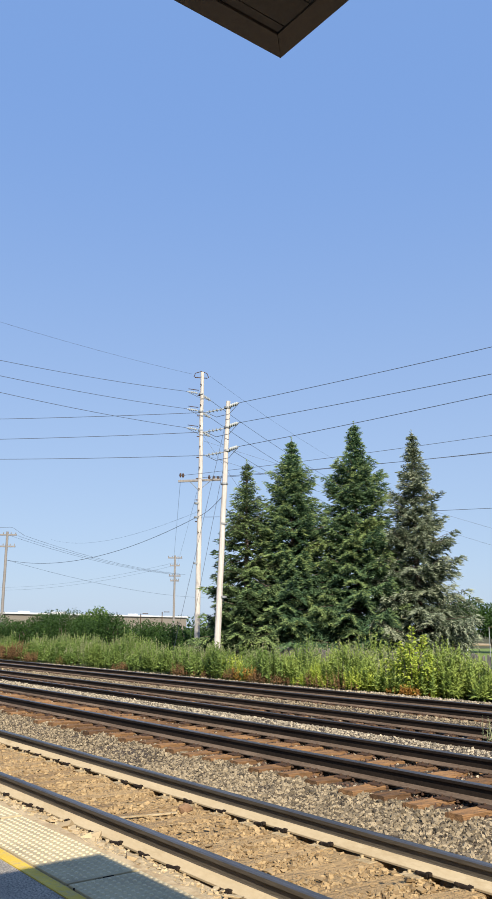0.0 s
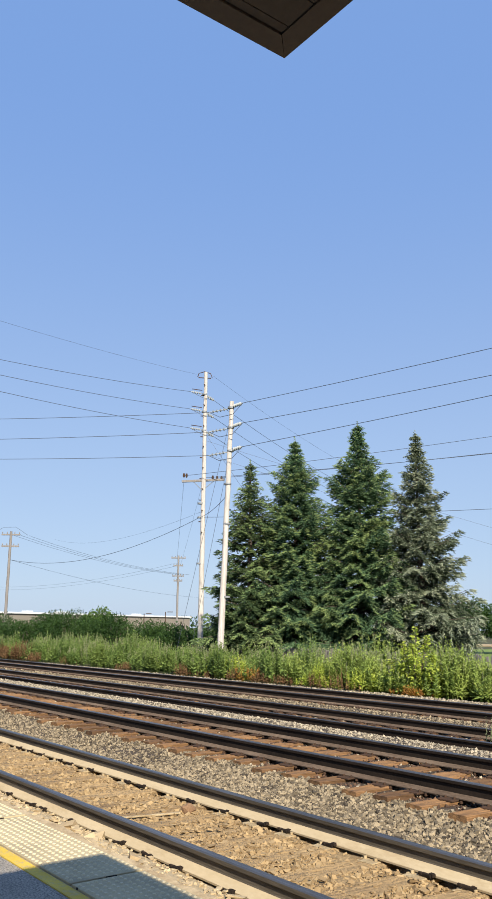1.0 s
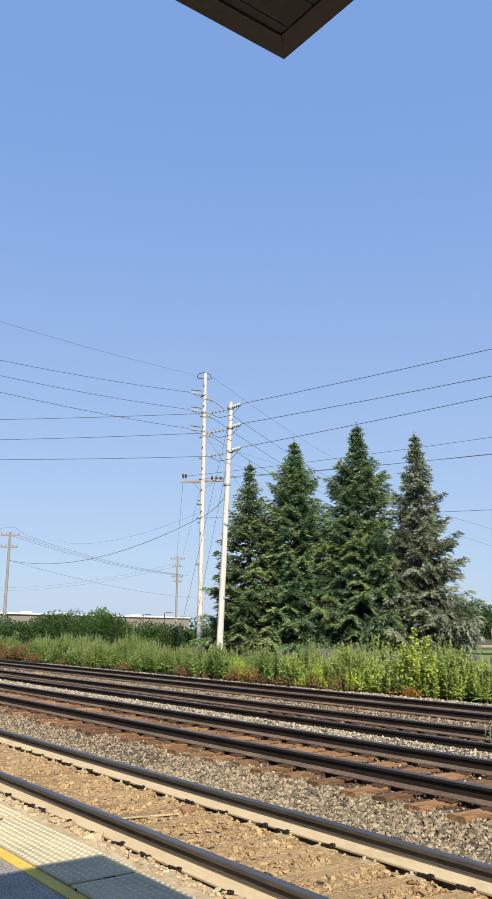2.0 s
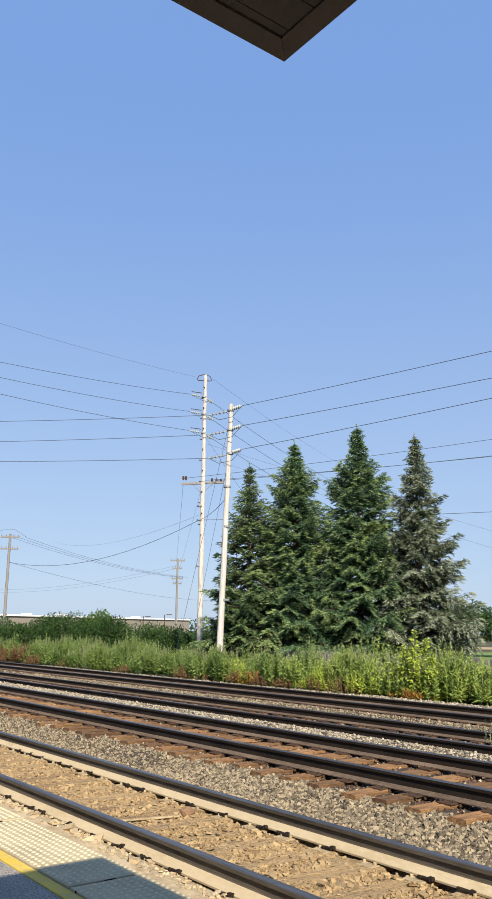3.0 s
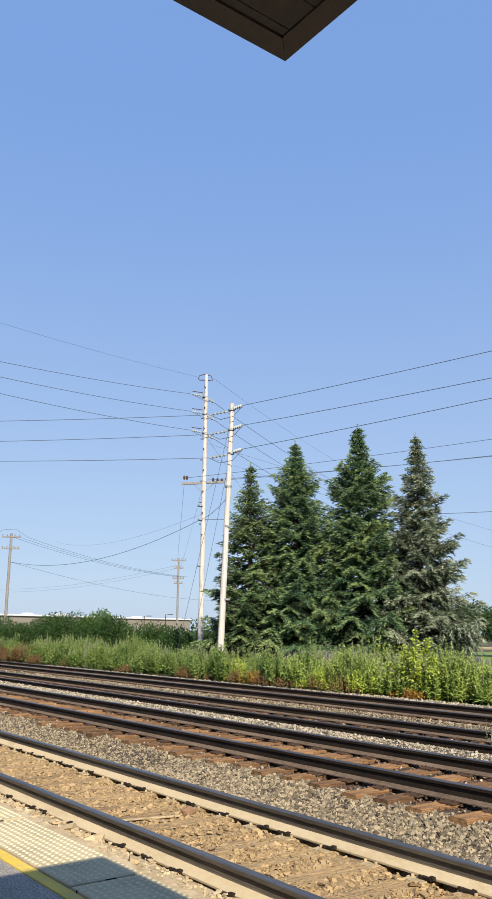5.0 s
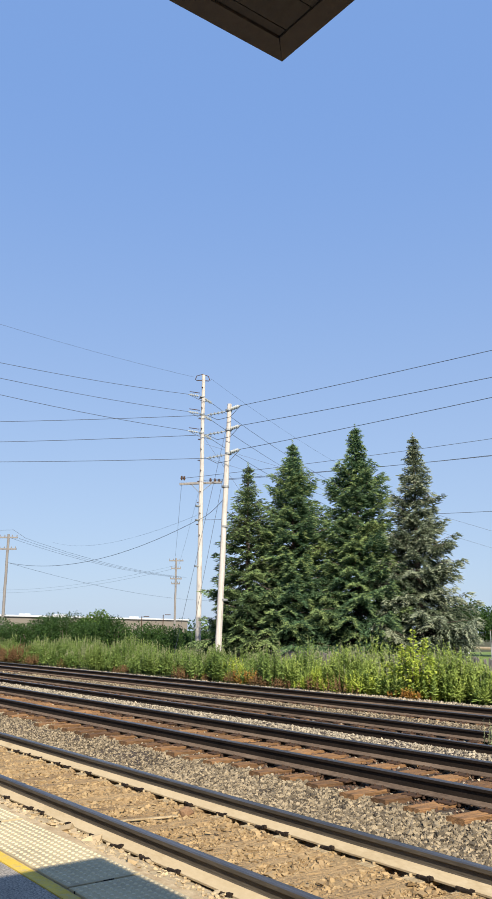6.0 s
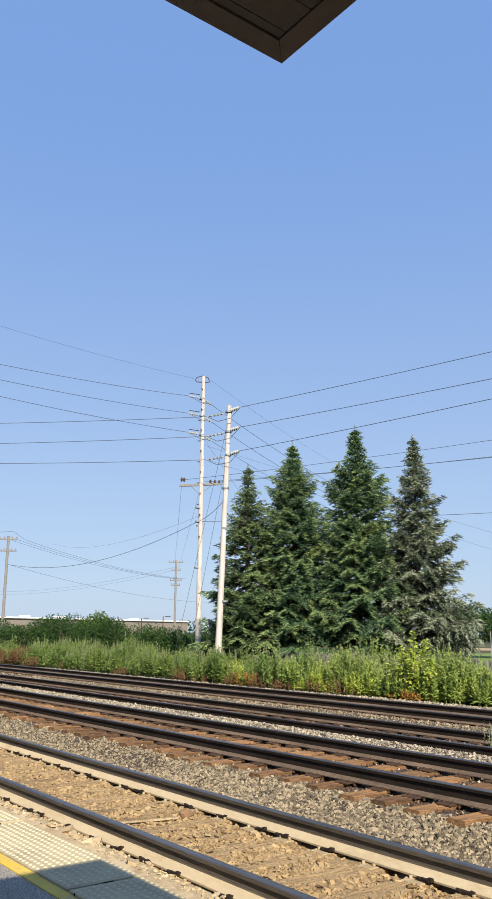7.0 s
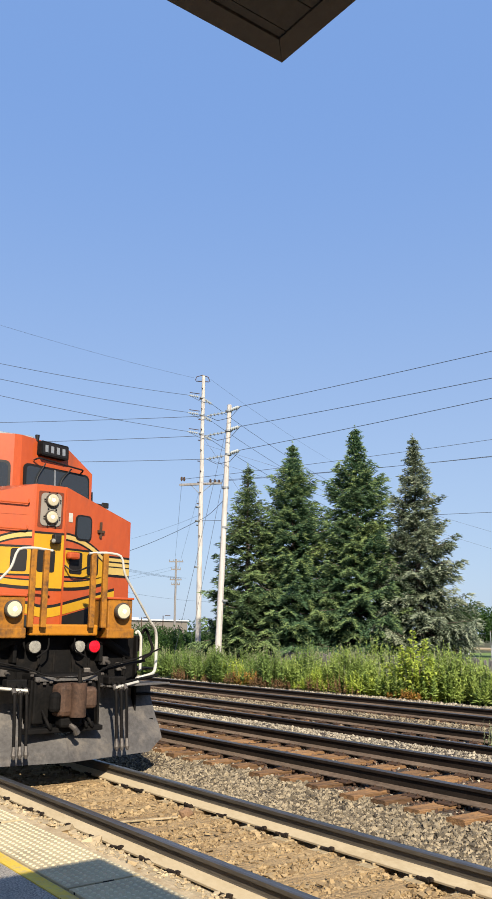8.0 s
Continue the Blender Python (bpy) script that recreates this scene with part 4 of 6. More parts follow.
# trees at the right, past the lawn
for k, (p, h) in enumerate((((-46.8, 58.6, -0.5), 5.2), ((-44.2, 61.5, -0.5), 5.0), ((-50.5, 62.0, -0.5), 4.6))):
    bush(p, [((0, 0, h * 0.62), (2.1, 2.1, h * 0.3)), ((1.2, 0.7, h * 0.72), (1.3, 1.3, h * 0.2)), ((-1.0, -0.9, h * 0.55), (1.5, 1.5, h * 0.25)), ((0.6, -1.2, h * 0.5), (1.2, 1.2, h * 0.22))], 5500, 0.22, M_BUSH, 80 + k, "round dark green shade tree beyond the lawn", "shade_tree", "tree", "shade trees")


def weeds(name, label, material, n, zone, high, leaf, seed, leaves=26, heads=None, clump=0.8):
    """A stand of upright leafy weeds. zone: x from, x to, y from, y to."""
    r = np.random.default_rng(seed)
    xa, xb, ya, yb = zone
    # plants stand in domed clumps with shady gaps between them
    m = max(3, n // 15)
    cx, cy = r.uniform(xa, xb, m), r.uniform(ya, yb, m)
    keep = np.array([noise.noise((a * 0.45, b * 0.8, seed)) for a, b in zip(cx, cy)]) > r.uniform(-1, 0.9, m) * clump
    if keep.sum() > 2:
        cx, cy = cx[keep], cy[keep]
    ch = np.array([high * (0.90 + 0.85 * noise.noise((a * 0.42, b * 0.42, seed + 9.0))) for a, b in zip(cx, cy)]) * r.uniform(0.82, 1.16, len(cx))
    pick = r.integers(0, len(cx), n)
    off = r.normal(0, 0.23, (n, 2)) * r.uniform(0.7, 1.5, len(cx))[pick][:, None]
    x, y = cx[pick] + off[:, 0], np.clip(cy[pick] + off[:, 1], ya, yb)
    h = ch[pick] * np.clip(1.06 - 1.5 * (off ** 2).sum(1), 0.55, 1.1) * r.uniform(0.80, 1.10, n)
    z0 = np.array([bed(b) for b in y]) - 0.03
    lean = r.normal(0, 0.10, (n, 2))
    base = np.stack([x, y, z0], 1)
    up = np.stack([lean[:, 0], lean[:, 1], np.ones(n)], 1)
    v1, f1 = repeat_form(TWIG_V, TWIG_F, base, frames_along(up, r.uniform(0, 6, n)), np.stack([h, np.full(n, 0.018), np.full(n, 0.018)], 1))
    u = np.tile(np.linspace(0.26, 1.0, leaves)[None], (n, 1)) + r.uniform(-0.03, 0.03, (n, leaves))
    az = r.uniform(0, 6.28, (n, 1)) + np.arange(leaves)[None] * 2.4 + r.normal(0, 0.4, (n, leaves))
    P = base[:, None] + up[:, None] * (h[:, None] * u)[..., None]
    el = 0.15 + 0.75 * u + r.normal(0, 0.3, (n, leaves))
    D = np.stack([np.cos(az) * np.cos(el), np.sin(az) * np.cos(el), np.sin(el)], 2)
    ln = leaf * (1.15 - 0.72 * u) * r.uniform(0.7, 1.3, (n, leaves))
    S = np.stack([ln, ln * 0.42, ln * 0.5], 2)
    v2, f2 = repeat_form(LEAF_V, LEAF_F, P.reshape(-1, 3), frames_along(D.reshape(-1, 3), r.normal(0, 0.5, n * leaves)), S.reshape(-1, 3))
    t = thing(name, (0, 0, 0), label, "weeds", kind="stuff")
    soup("leaves", np.concatenate([v1, v2]), np.concatenate([f1, f2 + len(v1)]), material, t)
    if heads:
        share, hm = heads
        pick = np.nonzero(r.random(n) < share)[0]
        k = 9
        b = np.repeat(base[pick] + up[pick] * (h[pick] * 0.86)[:, None], k, 0)
        b[:, 2] += np.tile(np.linspace(0, 0.26, k), len(pick))
        D = r.normal(0, 0.35, b.shape) + np.array((0, 0, 1.0))
        m = len(b)
        v, f = repeat_form(TWIG_V, TWIG_F, b, frames_along(D, r.uniform(0, 6, m)), np.stack([r.uniform(0.05, 0.12, m), np.full(m, 0.022), np.full(m, 0.022)], 1))
        soup("seed_heads", v, f, hm, t)
    return t


weeds("tall_weeds", "dense green weeds and tall grass along the tracks", M_WEED, 3300, (-48, -22.0, 18.6, 22.4), 1.25, 0.165, 21, 34, (0.3, M_WEED_GREY))
weeds("tall_weeds", "dense green leafy weeds beside the gravel", M_WEED_LEAFY, 2500, (-24, -9.5, 19.0, 22.6), 1.10, 0.18, 29, 34, (0.15, M_WEED_GREY))
weeds("tall_weeds", "tall grey-green weeds going to seed", M_WEED_GREY, 1000, (-48, -7, 19.8, 23.0), 1.36, 0.12, 22, 24, (0.6, M_WEED_GREY))
weeds("tall_weeds", "tall green weeds along the line far off", M_WEED, 2600, (-80, -46, 19.5, 23.0), 1.4, 0.24, 23, 20, (0.6, M_WEED_GREY))
weeds("dead_weeds", "dry red-brown weeds along the line", M_WEED_BROWN, 800, (-66, -44.5, 18.6, 19.6), 0.95, 0.16, 24, 22)
weeds("tall_weeds", "green weeds before the end of the fence", M_WEED_LEAFY, 420, (-19, -13.5, 20.8, 22.7), 0.95, 0.16, 43, 26, (0.15, M_WEED_GREY))
weeds("dead_weeds", "short dry brown stalks at the foot of the weeds", M_WEED_BROWN, 420, (-46, -19, 18.45, 18.95), 0.5, 0.10, 42, 14)
weeds("yellow_weeds", "bright yellow-green weeds among the tall grass", M_WEED_YELLOW, 210, (-28, -19, 18.7, 19.8), 0.85, 0.17, 25, 22)
weeds("yellow_weeds", "bright yellow-green weeds among the tall grass", M_WEED_YELLOW, 260, (-20, -15.5, 19.2, 20.2), 0.85, 0.17, 26, 22)
weeds("turning_weeds", "low weeds turning yellow and orange", M_WEED_ORANGE, 46, (-25.6, -23.6, 18.6, 19.0), 0.42, 0.13, 27, 16)
weeds("turning_weeds", "low weeds turning yellow and orange", M_WEED_ORANGE, 34, (-17.9, -16.9, 18.9, 19.2), 0.36, 0.13, 28, 16)


def sapling(place, h, seed):
    r = np.random.default_rng(seed)
    t = thing("sapling", place, "yellow-green leafy sapling beside the ballast", "tree")
    g = Form()
    P, D = [], []
    for k in range(5):
        a = k * 1.3
        top = Vector((0.42 * math.cos(a) * (k > 0), 0.42 * math.sin(a) * (k > 0), h * (1.0 if k == 0 else r.uniform(0.62, 0.88))))
        g.tube([(0, 0, -0.1), top * 0.5 + Vector((0, 0, 0.05)), top], [0.022, 0.014, 0.005], 5)
        m = 230
        u = r.uniform(0.12, 1.0, m)
        az = r.uniform(0, 6.28, m)
        w = 0.24 * (1.1 - u) * r.random(m)
        P.append(np.stack([top.x * u + w * np.cos(az), top.y * u + w * np.sin(az), top.z * u], 1))
        D.append(np.stack([np.cos(az), np.sin(az), r.normal(0.1, 0.5, m)], 1))
    P, D = np.concatenate(P), np.concatenate(D)
    g.make("stem", M_BARK, t)
    s = r.uniform(0.08, 0.155, len(P))
    v, f = repeat_form(LEAF_V, LEAF_F, P, frames_along(D, r.normal(0, 0.6, len(P))), np.stack([s, s * 0.5, s * 0.5], 1))
    soup("leaves", v, f, M_WEED_YELLOW, t)


sapling((-17.05, 19.3, -0.35), 2.1, 5)
sapling((-16.5, 19.4, -0.38), 1.35, 6)
sapling((-17.6, 19.4, -0.38), 1.5, 7)


# ---- grey picket fence between weeds and trees ----
def build_fence():
    t = thing("picket_fence", (0, 0, 0), "low weathered grey picket fence behind the weeds", "fence")
    pk = Form()
    pk.prism([(-0.035, 0), (0.035, 0), (0.035, 1.24), (0.0, 1.29), (-0.035, 1.24)], -0.01, 0.01, 1)
    r = random.Random(8)
    me = None
    x = -31.0
    while x < -11.5:
        y = 23.0
        if me is None:
            ob = pk.make("picket", M_FENCE, t)
            me = ob.data
        else:
            ob = new("picket", me)
            ob.parent = t
        ob.matrix_local = pose(x, y + r.uniform(-0.01, 0.01), -0.42 + r.uniform(-0.04, 0.04), r.uniform(-1.5, 1.5), r.uniform(-3, 3), 0)
        x += 0.105 + r.uniform(-0.01, 0.02)
    for z in (-0.1, 0.42):
        Form().box((-21.2, 23.03, z), (19.8, 0.03, 0.07), ch=0.006).make("rail", M_FENCE, t)
    for k in range(9):
        Form().box((-31 + 2.45 * k, 23.08, 0.0), (0.09, 0.09, 1.1), ch=0.008).make("post", M_FENCE, t)


build_fence()


# ---- lawn, warehouse and other things far off ----
tagged(Form().box((-33, 62, -0.52), (46, 56, 0.3)).make("lawn", M_LAWN), "mown green lawn beyond the fence", "lawn", kind="structure")


tagged(Form().box((-60, 96, -0.47), (110, 9, 0.2)).make("road", M_SANDFOOT), "pale road beyond the lawn", "road", kind="structure")


def build_warehouse():
    t = thing("warehouse", (-160.2, 72.2, -1.2), "long low tan warehouse with a white roof edge", "building", turn=110.8)
    Form().box((0, 0, 2.5), (57, 26, 5.0), ch=0.05).make("wall", M_TAN, t)
    Form().box((0, 0, 5.12), (57.5, 26.6, 0.3), ch=0.04).make("roof_edge", M_WHITE, t)
    for x, s in ((-24, 2.0), (-14, 1.4), (-5, 2.4), (8, 1.8), (18, 1.5)):
        Form().box((x, -6, 5.45), (s, 1.6, 0.5), ch=0.06).make("roof_unit", M_WHITE, t)
    for k in range(9):
        Form().box((-28 + 7 * k, 13.05, 2.6), (0.12, 0.12, 4.6)).make("wall_rib", M_WHITE, t)


build_warehouse()
for p, h in (((-103.9, 60.1), 3.6), ((-102.3, 62.7), 3.87)):
    t = thing("street_lamp", (*p, -0.8), "dark parking-lot lamp post with a flat head", "street lamp", "parking lot lamps")
    Form().tube([(0, 0, 0), (0, 0, h + 0.75)], [0.08, 0.06], 8).make("pole", M_RUST, t)
    Form().box((0.25, 0.6, h + 0.75), (0.3, 0.8, 0.1), pose(0, 0, 0, 0, 0, -25), ch=0.03).make("lamp_head", M_RUST, t)
t = thing("white_post", (-35.62, 48.28, -0.5), "tall white post beyond the lawn", "post")
Form().tube([(0, 0, 0), (0, 0, 2.3)], 0.03, 10).make("shaft", M_GALV, t)
Form().box((0.1, 0.35, 2.32), (0.08, 0.7, 0.05), pose(0, 0, 0, 0, 0, -37), ch=0.01).make("arm", M_RUST, t)
t = thing("leaning_post", (-35.6, 46.2, -0.42), "white post that leans to one side on the lawn", "post")
Form().tube([(-0.45, -0.35, 0), (0.15, 0.12, 1.75)], 0.05, 8).make("shaft", M_WHITE, t)
# woods on the skyline
r = np.random.default_rng(33)
lumps = [((-230 + 200 * k / 34 + r.uniform(-3, 3), 150 + 170 * k / 34, r.uniform(0.0, 1.0)), (6.5, 5, r.uniform(3.0, 5.0))) for k in range(35)]
v, f = leaf_lumps(lumps, 16000, 0.9, r)
tagged(soup("far_woods", v, f, M_BUSH), "low green belt of trees on the skyline", "woods", kind="stuff")


# ---- odd things on the near track and among the far rails ----
def lump(name, place, size, material, label, category, seed):
    bm = bmesh.new()
    bmesh.ops.create_icosphere(bm, subdivisions=2, radius=0.5)
    for p in bm.verts:
        k = 1 + 0.35 * noise.noise(p.co * 2.3 + Vector((seed, 0, 0)))
        p.co = Vector((p.co.x * size[0], p.co.y * size[1], p.co.z * size[2])) * k
    me = bpy.data.meshes.new(name)
    bm.to_mesh(me)
    bm.free()
    me.materials.append(material)
    ob = new(name, me)
    ob.matrix_world = pose(*place, 5, -8, 30 * seed)
    return tagged(ob, label, category)


lump("rock", (-7.68, 5.06, -0.175), (0.15, 0.14, 0.12), M_ROCK, "rust-brown lump of rock beside the rail", "rock", 3)
g = Form().box((0, 0, 0), (0.035, 0.62, 0.018), ch=0.005).box((0.02, -0.2, 0.004), (0.02, 0.3, 0.014), pose(0, 0, 0, 0, 0, 4), ch=0.004)
ob = g.make("wood_splinter", M_SANDFOOT)
ob.matrix_world = pose(-7.70, 4.62, -0.186, 0, 2, -14)
tagged(ob, "long pale splinter of wood lying in the near track", "wood")
weeds("dry_weeds", "small pale dry weed between the rails", M_WEED_GREY, 7, (-9.45, -8.95, 11.9, 12.2), 0.42, 0.07, 41, 12, None, 0.1)


# ---- diesel locomotive: x forward from the nose, z up from the rail top ----
M_ORANGE = mat("orange_paint", (0.40, 0.072, 0.017), (0.325, 0.052, 0.012), 0.42, scale=0.9, fine=14, bump=0.06, coat=0.2, stretch=(1, 1, 0.45), dirt=(0.20, 0.052, 0.022), dirt_scale=2.6, dirt_amount=0.36)
# darker copy of the orange: shade of the headlight recess put into the colour
M_RECESS_SHADE = mat("shaded_orange_paint", (0.16, 0.035, 0.012), (0.07, 0.02, 0.01), 0.6, scale=3, fine=20, bump=0.1)
M_GOLD = mat("golden_yellow_paint", (0.47, 0.255, 0.013), (0.40, 0.21, 0.012), 0.42, scale=2, fine=18, bump=0.05, dirt=(0.26, 0.14, 0.03), dirt_scale=3, dirt_amount=0.3)
M_CREAM = mat("pale_yellow_stripe", (0.48, 0.33, 0.10), (0.41, 0.28, 0.08), 0.45, scale=2, fine=18, bump=0.05)
M_BLACK = mat("black_trim_paint", (0.006, 0.0055, 0.005), (0.012, 0.010, 0.009), 0.6, scale=3, fine=30, bump=0.05)
M_POST = mat("scuffed_ochre_paint", (0.34, 0.135, 0.010), (0.21, 0.08, 0.009), 0.6, scale=4, fine=25, bump=0.2, dirt=(0.055, 0.028, 0.014), dirt_scale=6, dirt_amount=0.41)
M_BEAM = mat("yellow_orange_beam_paint", (0.42, 0.165, 0.010), (0.31, 0.115, 0.009), 0.5, scale=3, fine=25, bump=0.15, dirt=(0.12, 0.06, 0.03), dirt_scale=6, dirt_amount=0.3)
M_GRIME = mat("grimy_black_steel", (0.003, 0.0028, 0.0026), (0.009, 0.0078, 0.007), 0.75, 0.0, scale=3, fine=25, bump=0.3, spec=0.1, dirt=(0.018, 0.014, 0.011), dirt_scale=5, dirt_amount=0.36)
M_PLOW = mat("dusty_plow_steel", (0.105, 0.096, 0.087), (0.048, 0.043, 0.039), 0.7, 0.0, scale=1.6, fine=22, bump=0.35, dirt=(0.15, 0.128, 0.104), dirt_scale=4, dirt_amount=0.38)
M_COUPLER = mat("rust_brown_coupler", (0.105, 0.058, 0.036), (0.035, 0.021, 0.014), 0.75, 0.2, scale=4, fine=30, bump=0.4)
M_WHITEPAINT = mat("white_handrail_paint", (0.50, 0.48, 0.41), (0.38, 0.35, 0.29), 0.5, scale=4, fine=25, bump=0.1)
M_RIM = mat("grimy_lamp_rim", (0.13, 0.11, 0.085), (0.05, 0.042, 0.034), 0.55, 0.4, scale=8, fine=40, bump=0.1)
M_LENS = mat("lit_headlight", (0.34, 0.29, 0.19), (0.2, 0.17, 0.11), 0.12, scale=25, fine=70, bump=0.3, glow=0.55)
M_BULB = mat("bright_bulb", (1.0, 0.88, 0.6), None, 0.1, bump=0, glow=0.9)
M_DITCH = mat("lit_ditch_light", (0.36, 0.32, 0.21), (0.26, 0.23, 0.15), 0.12, scale=25, fine=70, bump=0.2, glow=0.6)
M_LENS_DIM = mat("clear_lamp_lens", (0.32, 0.30, 0.25), (0.15, 0.14, 0.12), 0.15, scale=30, fine=80, bump=0.2)
M_RED = mat("red_marker_lens", (0.60, 0.008, 0.02), None, 0.25, bump=0, glow=0.15)
M_PANE = glass("tinted_cab_glass", (0.040, 0.047, 0.054))
M_WHEEL = mat("worn_wheel_steel", (0.12, 0.105, 0.09), (0.05, 0.042, 0.036), 0.55, 0.4, scale=4, fine=30, bump=0.2)
LOCO_Y = 3.928 + GAUGE / 2
SPEED, NOSE_AT_END = 10.40, -10.66


def nose_skin(s, z, off=0.0):
    """A point of the nose's folded front: s sideways along it, off in front of it."""
    q = abs(s) - 0.23
    if q <= 0:
        return Vector((off, s, z))
    e = Vector((-0.40, 1.27)).normalized()
    x, y = e.x * q + off * e.y, 0.23 + e.y * q - off * e.x
    return Vector((x, math.copysign(y, s), z))


def cab_skin(s, z, off=0.0):
    q = abs(s) - 0.06
    lean = -0.10 * max(0.0, z - 3.7)
    if q <= 0:
        return Vector((-1.30 + off + lean, s, z))
    e = Vector((-0.45, 1.44)).normalized()
    return Vector((-1.30 + e.x * q + off * e.y + lean, math.copysign(0.06 + e.y * q - off * e.x, s), z))


def lay(skin, name, s0, s1, lo, hi, t, material, parent, steps=10, back=-0.02, label=""):
    """A thin plate on a skin, from s0 to s1, between the curves lo(s) and hi(s)."""
    g = Form()
    lo = lo if callable(lo) else (lambda s, k=lo: k)
    hi = hi if callable(hi) else (lambda s, k=hi: k)
    ss = [s0 + (s1 - s0) * i / steps for i in range(steps + 1)]
    ss = sorted(set(ss + [f for f in (-0.23, 0.23) if s0 < f < s1]))
    v = []
    for s in ss:
        a, b = lo(s), max(hi(s), lo(s) + 0.002)
        v += [skin(s, a, back), skin(s, b, back), skin(s, b, t), skin(s, a, t)]
    n = len(ss)
    f = [(i * 4 + k, i * 4 + (k + 1) % 4, i * 4 + 4 + (k + 1) % 4, i * 4 + 4 + k) for i in range(n - 1) for k in range(4)]
    g.add(v, f + [(0, 1, 2, 3), tuple(n * 4 - 4 + k for k in (3, 2, 1, 0))])
    return g.make(name, material, parent, label=label)


def rounded(skin, name, s0, s1, z0, z1, r, t, material, parent, back=-0.02, skew=0.0, label=""):
    """A plate with rounded corners on one face of a skin."""
    pts = []
    for cx, cz, a0 in ((s1 - r, z0 + r, -90), (s1 - r, z1 - r, 0), (s0 + r, z1 - r, 90), (s0 + r, z0 + r, 180)):
        for k in range(5):
            a = radians(a0 + 22.5 * k)
            pts.append((cx + r * math.cos(a), cz + r * math.sin(a) + skew * (cx - s0)))
    n = len(pts)
    g = Form()
    g.add([skin(*p, back) for p in pts] + [skin(*p, t) for p in pts], [(i, (i + 1) % n, n + (i + 1) % n, n + i) for i in range(n)] + [tuple(range(n))[::-1], tuple(range(n, 2 * n))])
    return g.make(name, material, parent, label=label)


def lamp(parent, c, r, depth, lens, name="headlight", rim=None):
    """A round lamp that looks forward: rim and lens."""
    c = Vector(c)
    g = Form().tube([c - Vector((depth, 0, 0)), c - Vector((depth * 0.4, 0, 0)), c, c + Vector((0.02, 0, 0))], [r * 0.9, r * 1.15, r * 1.2, r * 1.08], 20)
    h = g.make(name, rim or M_RIM, parent, True)
    q = Form().tube([c + Vector((0.016, 0, 0)), c + Vector((0.026, 0, 0)), c + Vector((0.036, 0, 0))], [r, r * 0.96, r * 0.55], 20)
    q.make("lens", lens, h, True)
    if lens in (M_LENS, M_DITCH):
        Form().tube([c + Vector((0.03, 0, 0)), c + Vector((0.042, 0, 0))], [r * 0.42, r * 0.2], 14).make("bulb", M_BULB, h, True)
    return h


def bar(parent, pts, r, material, name="handrail", n=8, label=""):
    """A bent rod with eased corners."""
    pts = [Vector(p) for p in pts]
    out = [pts[0]]
    for a, b, c in zip(pts, pts[1:], pts[2:]):
        d = min(0.07, (b - a).length * 0.4, (c - b).length * 0.4)
        p, q = b + (a - b).normalized() * d, b + (c - b).normalized() * d
        out += [p, (p + q) / 4 + b / 2, q]
    out.append(pts[-1])
    return Form().tube(out, r, n).make(name, material, parent, True, label)


